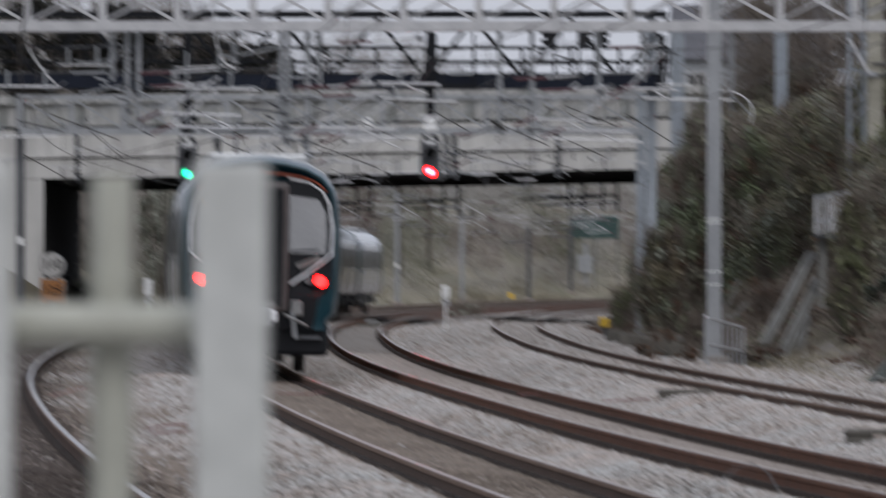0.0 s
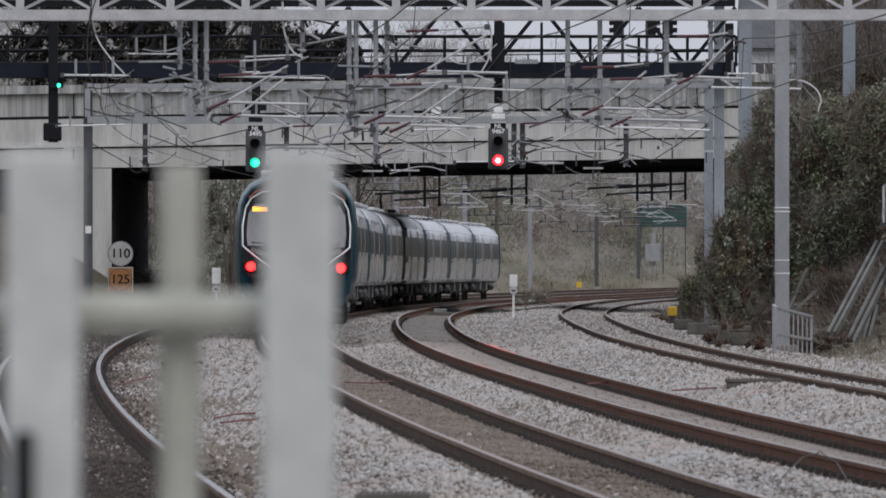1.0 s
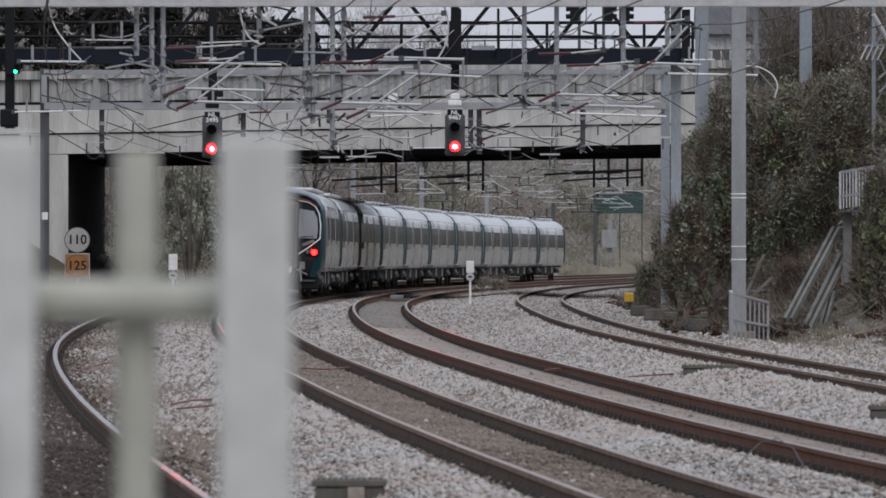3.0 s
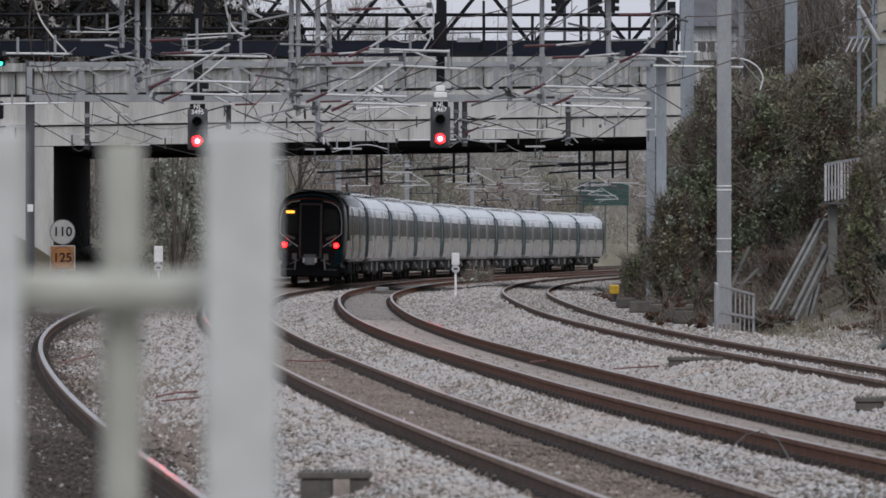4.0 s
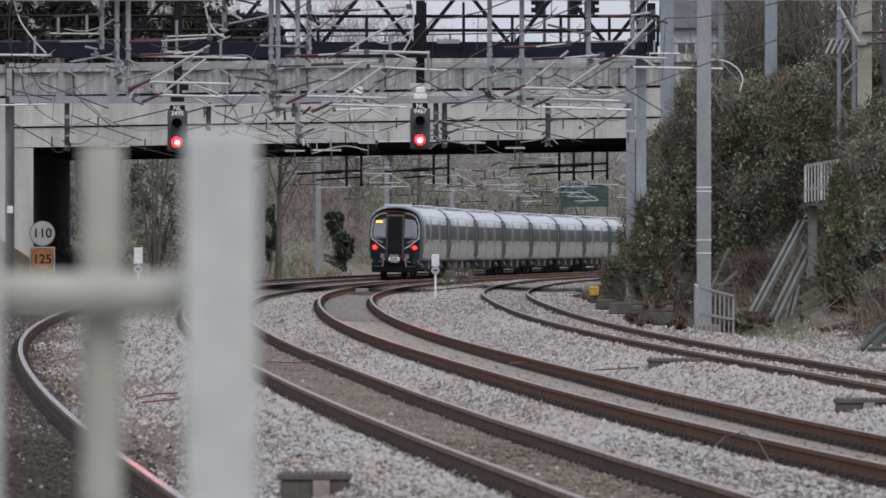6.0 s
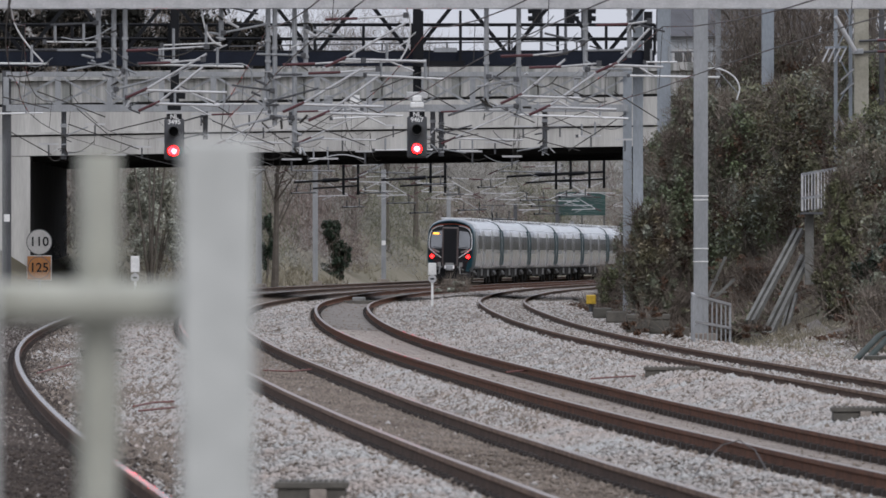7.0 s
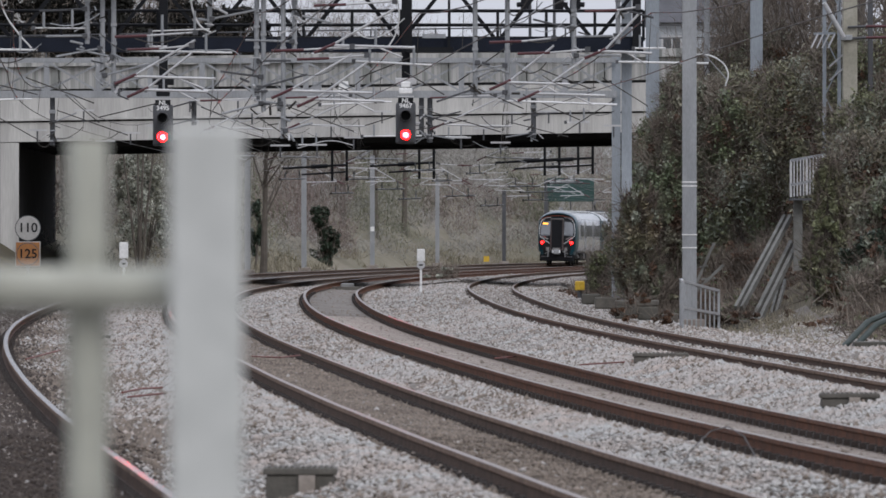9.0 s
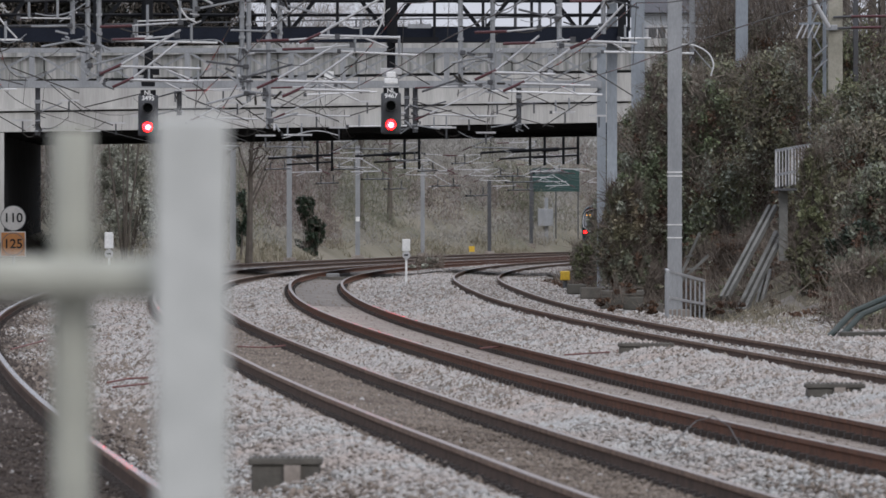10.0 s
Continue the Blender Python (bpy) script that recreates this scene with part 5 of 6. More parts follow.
def trough_lid(x, y0, sx, sy, h, label, knob=False):
    g = ground_at(x, y0)
    root = thing("cable_chamber", (x, y0, g), label, "cable chamber", "concrete boxes in the ballast")
    part("case", box(bmesh.new(), (x, y0, g + h / 2 - 0.02), (sx, sy, h), bevel=0.015), "dark_box", root)
    part("lid", box(bmesh.new(), (x, y0, g + h + 0.006), (sx + 0.04, sy + 0.04, 0.05), bevel=0.01), "dark_box", root, "ribbed grey lid")
    for i in range(12):
        part("rib", box(bmesh.new(), (x + (i - 5.5) * sx / 12, y0, g + h + 0.036), (sx / 26, sy, 0.014)), "dark_box", root)
    if knob:
        part("pipe_bracket", box(bmesh.new(), (x + 0.05, y0 - sy / 2 - 0.03, g + h * 0.5), (0.12, 0.06, h * 0.8)), "sleeper", root)
    return root


trough_lid(-1.149, 62.0, 0.5, 0.45, 0.2, "dirty grey cable chamber with a ribbed lid in the ballast", True)
trough_lid(4.278, 92.6, 0.62, 0.3, 0.1, "brown pipe section with a grey bracket in the ballast", True)
trough_lid(2.895, 121.0, 0.76, 0.3, 0.1, "flat concrete slab lying in the ballast")
trough_lid(-6.516, 150.0, 0.7, 0.35, 0.12, "flat concrete slab between the lines")
balise = thing("track_balise", (-4.05, 311.0, ground_at(-4.05, 311.0)), "pale grey flat box on a dark bearer between the rails", "balise")
part("bearer", box(bmesh.new(), (-4.0, 310.6, ground_at(-4.0, 310.6) + 0.06), (1.2, 0.25, 0.12), bevel=0.02), "dark_box", balise)
part("housing", box(bmesh.new(), (-4.05, 311.6, ground_at(-4.05, 311.6) + 0.14), (0.5, 0.4, 0.2), bevel=0.04), "case_grey", balise)


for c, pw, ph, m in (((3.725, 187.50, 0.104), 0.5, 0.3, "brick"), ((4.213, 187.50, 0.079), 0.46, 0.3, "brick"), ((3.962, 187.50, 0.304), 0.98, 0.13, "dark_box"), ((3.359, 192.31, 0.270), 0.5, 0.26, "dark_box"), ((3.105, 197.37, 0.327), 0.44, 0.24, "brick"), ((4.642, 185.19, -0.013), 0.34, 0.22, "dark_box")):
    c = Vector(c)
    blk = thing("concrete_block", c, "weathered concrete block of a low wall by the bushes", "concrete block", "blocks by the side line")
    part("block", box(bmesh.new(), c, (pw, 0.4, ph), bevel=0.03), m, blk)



def small_railing():
    pts = [(4.682, 176.47), (5.566, 180.72)]
    (x0, y0), (x1, y1) = pts
    g = ground_at(x0, y0)
    root = thing("railing", (x0, y0, g), "short grey steel railing at the mast foot", "railing")
    h0, h1 = 0.84, 0.616
    for a, b in ((0.0, 0.0), (0.55, 0.5)):
        part("rail", bar(bmesh.new(), (x0, y0, h0 - a), (x1, y1, h1 - b), 0.05, 0.05), "galv_pale", root)
    for i in range(9):
        t = i / 8
        x, y, z = x0 + (x1 - x0) * t, y0 + (y1 - y0) * t, h0 + (h1 - h0) * t
        part("upright", box(bmesh.new(), (x, y, (z + g - 0.3) / 2), (0.05 if i in (0, 8) else 0.03, 0.04, z - g + 0.3)), "galv", root)
    part("rail", bar(bmesh.new(), (x0, y0, h0), (x0, y0 + 1.6, h0 + 0.02), 0.05, 0.05), "galv_pale", root)
    part("upright", box(bmesh.new(), (x0, y0 + 1.6, (h0 + g - 0.3) / 2), (0.045, 0.04, h0 - g + 0.3)), "galv", root)


small_railing()


def stairs():
    """A railed platform on the cutting: raking double props on a slab, an upright panel, a cage of rails."""
    b = Vector((6.45, 187.5, -0.109))
    root = thing("propped_platform", b, "grey railed lookout held by raking concrete props on the slope", "platform")
    for (a, c, w) in (((6.225, 187.5, 0.191), (7.392, 189.87, 2.224), 0.07), ((6.6, 187.5, -0.084), (7.544, 189.87, 1.642), 0.08), ((7.019, 188.68, -0.019), (7.278, 189.87, 0.781), 0.06)):
        a, c = Vector(a), Vector(c)
        for o in (-0.6, 0.6):
            part("prop", bar(bmesh.new(), a + Vector((o * w * 1.5, -0.05 * o, 0)), c + Vector((o * w * 1.5, -0.05 * o, 0)), w, 0.12), "prop", root, "grey weathered raking prop")
    x0, x1, zt, zb = 7.43, 8.127, 3.477, 2.654
    y0 = 189.0
    part("upright_panel", box(bmesh.new(), (7.595, y0 + 0.2, (2.629 + 1.009) / 2), (0.2, 0.1, 1.62), bevel=0.01), "prop", root, "grey steel upright panel")
    part("base_slab", box(bmesh.new(), Vector((6.625, 187.5, -0.171)), (1.02, 0.6, 0.2), bevel=0.03), "dark_box", root, "dark concrete foot slab")
    for z in (zt, zb + 0.28):
        part("guard_rail", bar(bmesh.new(), (x0, y0, z), (x1, y0 - 0.3, z + 0.12), 0.045, 0.045), "galv", root)
        part("guard_rail", bar(bmesh.new(), (x0, y0, z), (x0 + 0.12, y0 + 1.3, z), 0.045, 0.045), "galv", root)
        part("guard_rail", bar(bmesh.new(), (x0 + 0.12, y0 + 1.3, z), (x1, y0 + 1.0, z + 0.12), 0.045, 0.045), "galv", root)
    for i in range(11):
        f = i / 10
        part("baluster", box(bmesh.new(), (x0 + (x1 - x0) * f, y0 - 0.3 * f, (zt + zb) / 2 + 0.1 * f), (0.024 if i % 5 else 0.05, 0.03, zt - zb)), "galv_pale", root)
    for i in range(5):
        f = i / 4
        part("baluster", box(bmesh.new(), (x0 + 0.12 + (x1 - x0) * f, y0 + 1.3 - 0.3 * f, (zt + zb) / 2 + 0.1 * f), (0.05, 0.035, zt - zb)), "dark_steel", root)
    part("landing", box(bmesh.new(), ((x0 + x1) / 2, y0 + 0.4, zb - 0.05), (x1 - x0, 1.3, 0.05)), "dark_steel", root)


stairs()


def leaning_board(a, b, w, label):
    a, b = Vector(a), Vector(b)
    root = thing("leaning_board", a, label, "board", "old boards on the slope")
    part("board", bar(bmesh.new(), a, b, w, 0.06), "prop", root)
    part("batten", bar(bmesh.new(), a.lerp(b, 0.45) + Vector((-w * 0.7, -0.06, 0)), a.lerp(b, 0.45) + Vector((w * 0.7, -0.06, 0.03)), 0.05, 0.04), "prop", root)


leaning_board((5.526, 197.37, 0.616), (5.974, 197.37, 1.642), 0.13, "narrow grey weathered board leaning on the slope")
leaning_board((5.553, 197.37, 0.524), (6.184, 197.37, 1.116), 0.24, "broad pale weathered board leaning on the slope")


def edge_rail():
    p = [Vector((6.713, 148.51, -0.244)), Vector((7.26, 150.0, 0.237)), Vector((8.04, 151.52, 0.526))]
    root = thing("low_handrail", p[0], "dark green bent tube rail beside a concrete block", "handrail")
    for o in (0.0, 0.14):
        part("tube", chain(bmesh.new(), [q + Vector((o, 0, -o * 0.4)) for q in p], 0.055, 8), "rail_green", root)
    part("block", box(bmesh.new(), Vector((7.584, 148.51, -0.225)), (1.3, 0.8, 0.25), bevel=0.02), "brick", root, "low concrete block")


edge_rail()


def location_case():
    x, y0 = 8.227, 682.0
    g = ground_at(x, y0)
    root = thing("equipment_cabinet", (x, y0, g), "pale grey equipment cabinet on a steel frame beyond the bridge", "equipment cabinet")
    z = 2.925
    part("case", box(bmesh.new(), (x, y0, z), (1.2, 0.7, 1.4), bevel=0.03), "galv", root)
    part("frame", column(bmesh.new(), x + 0.1, y0 + 0.4, g - 0.2, z + 1.6, 0.3), "galv", root)
    part("ladder", bar(bmesh.new(), (x + 0.7, y0, g), (x + 0.6, y0, z + 1.2), 0.12, 0.05), "galv", root)
    p = Vector((9.136, y0 + 4, 5.97))
    n = thing("netting_screen", p, "dark green netting screen behind the wires", "screen")
    part("netting", box(bmesh.new(), p, (3.8, 0.06, 1.9)), "green_mesh", n)
    for dx in (-1.8, 0.0, 1.8):
        part("post", box(bmesh.new(), p + Vector((dx, 0.1, -2.0)), (0.1, 0.1, 5.6)), "dark_steel", n)


location_case()


def traffic_light(x, y0, z0, flip):
    root = thing("traffic_light", (x, y0, z0), "black traffic light on the road above the bridge", "traffic light", "traffic lights on the bridge")
    part("pole", tube(bmesh.new(), (x, y0, z0), (x, y0, z0 + 3.0), 0.06), "dark_steel", root)
    part("backplate", box(bmesh.new(), (x + 0.2 * flip, y0, z0 + 2.5), (0.34, 0.2, 1.0), bevel=0.03), "black", root)
    for i in range(3):
        part("visor", tube(bmesh.new(), (x + 0.2 * flip, y0, z0 + 2.2 + i * 0.3), (x + 0.52 * flip, y0 - 0.05, z0 + 2.17 + i * 0.3), 0.1, 10), "black", root)


for x, f in ((2.876, -1), (3.843, 1), (4.517, 1)):
    traffic_light(x, 337.0, 8.939, f)


def pole(x, s_w, y0, z0, z1, m, label, lattice=False):
    root = thing("line_side_pole", (x, y0, ground_at(x, y0)), label, "pole", "poles above the cutting")
    g = ground_at(x, y0) - 0.3
    if not lattice:
        part("shaft", box(bmesh.new(), (x, y0, (g + z1) / 2), (s_w, s_w, z1 - g), bevel=0.02), m, root)
    else:
        for dx in (-s_w / 2, s_w / 2):
            part("angle", box(bmesh.new(), (x + dx, y0, (g + z1) / 2), (0.09, 0.09, z1 - g)), m, root)
        n = int((z1 - g) / 0.7)
        for i in range(n):
            za, zb = g + (z1 - g) * i / n, g + (z1 - g) * (i + 1) / n
            e = s_w / 2 * (1 if i % 2 else -1)
            part("lacing", bar(bmesh.new(), (x - e, y0 - 0.03, za), (x + e, y0 - 0.03, zb), 0.05, 0.03), m, root)
    return root


pole(9.762, 0.36, 211.0, 0, 9.2, "pole_concrete", "pale lichened square concrete pole above the bushes")
lattice_pole = pole(9.357, 0.37, 212.0, 0, 9.0, "blue_steel", "blue-grey steel lattice pole with a comb of stays", True)
part("cross_arm", bar(bmesh.new(), (8.9, 211.9, 6.86), (9.45, 211.9, 6.88), 0.06, 0.06), "blue_steel", lattice_pole)
for i in range(4):
    part("stay", bar(bmesh.new(), (9.0 + i * 0.14, 211.85, 6.85), (8.83 + i * 0.14, 211.7, 6.5), 0.03, 0.03), "galv_pale", lattice_pole)
for z in (6.3, 5.95):
    part("outrigger", bar(bmesh.new(), (9.3, 211.85, z - 0.25), (9.72, 211.6, z + 0.12), 0.035, 0.035), "galv_pale", lattice_pole)
pole(10.37, 0.13, 213.0, 0, 9.0, "dark_steel", "dark slim steel pole above the bushes")
pole(8.46, 0.34, 240.0, 0, 9.0, "blue_steel", "blue-grey steel pole among the trees")
pole(7.35, 0.16, 250.0, 0, 9.0, "galv", "thin grey steel pole beside the bridge end")
strut = thing("pole_strut", (9.58, 210.6, 6.78), "pale slanting strut on the concrete pole", "strut")
part("tube", tube(bmesh.new(), (9.6, 210.75, 6.75), (9.1, 210.6, 7.6), 0.06), "galv_pale", strut)
part("foot_clamp", box(bmesh.new(), (9.66, 210.78, 6.74), (0.3, 0.12, 0.14), bevel=0.02), "galv", strut)
for z, x1 in ((7.0, 11.4), (6.72, 10.9)):
    arm = thing("line_bracket", (9.9, 210.8, z), "dark bracket with a crimson insulator on the concrete pole", "bracket", "brackets on the concrete pole")
    part("arm", tube(bmesh.new(), (9.7, 210.76, z), (10.15, 210.75, z + 0.02), 0.03, 8), "dark_steel", arm)
    part("insulator", tube(bmesh.new(), (10.15, 210.75, z + 0.02), (x1, 210.75, z + 0.03), 0.035, 10), "insulator", arm, "crimson insulator")


def house():
    """A rendered house on the road above, half hidden by trees."""
    x0, x1, y0, z1 = 8.9, 15.5, 383.0, 11.6
    root = thing("house", (x0, y0, 5.0), "pale blue-grey rendered house behind bare trees", "house")
    part("wall", box(bmesh.new(), ((x0 + x1) / 2, y0 + 4, 7.3), (x1 - x0, 8.0, 8.6), bevel=0.02), "wall_blue", root)
    bm = bmesh.new()
    v = [bm.verts.new(p) for p in ((x0 - 0.3, y0 - 0.4, z1), (x1 + 0.3, y0 - 0.4, z1), (x1 + 0.3, y0 + 8.4, z1), (x0 - 0.3, y0 + 8.4, z1), (x0 - 0.3, y0 + 4, z1 + 2.6), (x1 + 0.3, y0 + 4, z1 + 2.6))]
    for f in ((0, 1, 5, 4), (2, 3, 4, 5), (0, 4, 3), (1, 2, 5), (3, 2, 1, 0)):
        bm.faces.new([v[i] for i in f])
    part("roof", bm, "slate", root, "dark slate roof")
    part("string_band", box(bmesh.new(), ((x0 + x1) / 2, y0 - 0.03, 9.3), (x1 - x0, 0.1, 0.16)), "galv_pale", root)
    for xc in (9.67, 11.8, 13.9):
        w = part("window", box(bmesh.new(), (xc, y0 - 0.03, 10.45), (0.95, 0.08, 1.15)), "galv_pale", root, "grey-framed two-light window")
        for dx in (-0.21, 0.21):
            part("pane", box(bmesh.new(), (xc + dx, y0 - 0.075, 10.45), (0.34, 0.02, 0.95)), "screen", w)
        part("sill", box(bmesh.new(), (xc, y0 - 0.1, 9.84), (1.05, 0.2, 0.07)), "white", w)


house()


for pts, r, m in [([(1.756, 66.53, -0.12), (1.944, 70.1, -0.07), (2.188, 73.25, 0.0), (2.361, 74.08, 0.02), (2.437, 72.24, -0.02), (2.429, 68.99, -0.12)], 0.005, 'wire'), ([(-5.921, 140.1, -0.09), (-5.544, 142.39, -0.09), (-4.861, 138.61, -0.09)], 0.012, 'cable_red'), ([(-5.633, 134.33, -0.09), (-5.347, 135.02, -0.09)], 0.012, 'cable_red'), ([(-3.852, 97.28, -0.09), (-3.722, 99.89, -0.09), (-3.503, 100.66, -0.09)], 0.012, 'cable_red'), ([(-3.678, 94.46, -0.09), (-3.36, 96.56, -0.09)], 0.012, 'cable_red'), ([(-6.382, 125.3, -0.09), (-6.37, 135.73, -0.09)], 0.012, 'cable_red'), ([(-3.115, 128.38, -0.09), (-2.661, 127.13, -0.09), (-2.412, 129.66, -0.09)], 0.012, 'cable_red'), ([(0.557, 126.51, -0.09), (1.041, 129.02, -0.09)], 0.012, 'cable_red'), ([(1.722, 119.56, -0.09), (2.549, 122.94, -0.09)], 0.012, 'cable_red')]:
    root = thing("ground_cable", pts[0], "thin cable lying across the ballast", "cable", "cables on the ballast")
    for p, q in zip(pts, pts[1:]):
        part("length", tube(bmesh.new(), p, q, r, 6), m, root)


# ---- the fence at the platform end, close to the camera ----
def make_fence():
    d = 9.2
    k = d / 15000.0
    xs = [-0.2725 - i * 0.279 for i in range(6)]
    root = thing("platform_fence", (xs[0], d, 0.9), "cream-white painted fence with flat pales at the platform end", "fence")
    ztop = 1.62 + 209 * k
    for x in xs:
        bm = box(bmesh.new(), (x, d, (ztop + 0.72) / 2), (0.08, 0.022, ztop - 0.72), bevel=0.006)
        part("pale", bm, "paint", root, "flat cream-white pale")
    for i, x in enumerate(xs[:-1]):
        part("tube_post", tube(bmesh.new(), (x - 0.135, d + 0.12, 0.72), (x - 0.135, d + 0.12, ztop - 0.012), 0.0235, 14), "paint_old", root, "yellowed tube upright")
    z = 1.62 - (493 - 413.7) * k
    part("rail", tube(bmesh.new(), (xs[-1], d + 0.075, z), (xs[0] + 0.02, d + 0.075, z), 0.0235, 12), "paint_old", root, "yellowed horizontal rail")
    part("latch", box(bmesh.new(), (xs[1] - 0.018, d - 0.03, 1.62 - (790 - 413.7) * k), (0.02, 0.03, 0.11), bevel=0.004), "black", root, "black latch")


make_fence()


def make_platform():
    bm = box(bmesh.new(), (-4.0, -16.0, 0.55), (9.0, 52.0, 0.7))
    tagged(part("platform", bm, "platform"), "plain concrete station platform", "platform", kind="structure")


make_platform()


# ---- scrub, bushes and trees ----
def leaves(rs, c, r, n, size, flat=1.1):
    """n leaf quads in clumps through an uneven lump of radii r about c."""
    k = max(8, n // 110)
    u = rs.normal(size=(k, 3))
    u /= np.linalg.norm(u, axis=1)[:, None]
    cc = np.array(c) + u * np.array(r) * (0.55 + 0.5 * rs.rand(k, 1) ** 0.6)
    i = rs.randint(0, k, n)
    p = cc[i] + rs.normal(size=(n, 3)) * np.array(r) * 0.085
    a = rs.normal(size=(n, 3))
    a /= np.linalg.norm(a, axis=1)[:, None]
    b = np.cross(a, rs.normal(size=(n, 3)))
    b /= np.linalg.norm(b, axis=1)[:, None]
    s = size * (0.6 + 0.8 * rs.rand(n, 1))
    return np.stack([p - a * s, p - b * s * 0.5 * flat, p + a * s, p + b * s * 0.5 * flat], 1)


def twigs(rs, c, r, n, length, width, lean=0.6):
    """n thin blades that rise and fan out inside a lump."""
    p = np.array(c) + (rs.rand(n, 3) * 2 - 1) * np.array(r) * 0.9
    d = rs.normal(size=(n, 3)) * lean + np.array([0, 0, 1.0])
    d /= np.linalg.norm(d, axis=1)[:, None]
    w = np.cross(d, rs.normal(size=(n, 3)))
    w /= np.linalg.norm(w, axis=1)[:, None]
    l = length * (0.4 + 0.9 * rs.rand(n, 1))
    ww = width * (0.5 + rs.rand(n, 1))
    return np.stack([p - w * ww, p + w * ww, p + d * l], 1)


def bush(c, r, nl, nt, leaf, seed, label, size=0.07, tw="twig", tlen=0.55, twid=0.008):
    rs = np.random.RandomState(seed)
    g = min(ground_at(c[0], c[1]), c[2])
    root = thing("bush", (c[0], c[1], g), label, "bush", "bushes of the cutting")
    if nl:
        big = nl > 8000
        n = int(nl * 0.72) if big else nl
        sz = size * (1.08 if big else 1.0)
        tagged(tris("foliage", leaves(rs, c, r, int(n * 0.7) if big else n, sz), leaf, root, 4), kind="stuff")
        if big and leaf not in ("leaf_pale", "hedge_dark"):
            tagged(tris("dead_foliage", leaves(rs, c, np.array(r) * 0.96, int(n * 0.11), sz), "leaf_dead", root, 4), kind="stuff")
            # outermost clumps in the paler tone carry the painted leaf highlights
            tagged(tris("glossy_foliage", leaves(rs, c, np.array(r) * 1.03, int(n * 0.18), sz * 0.95), "leaf_highlight", root, 4), kind="stuff")
    if nt:
        tagged(tris("brushwood", twigs(rs, c, np.array(r) * 0.95, nt // 2 if nl > 8000 else nt, tlen, twid, 1.0), tw, root, 3), kind="stuff")
    for i in range(4 if r[2] > 0.35 else 0):
        a = rs.rand() * 6.28
        q = Vector((c[0] + math.cos(a) * r[0] * 0.6, c[1] + math.sin(a) * r[1] * 0.6, c[2] + r[2] * 0.4 * rs.rand()))
        part("stem", tube(bmesh.new(), (c[0], c[1], g - 0.2), q, 0.06, 6, 0.02), "bark", root)
    return root


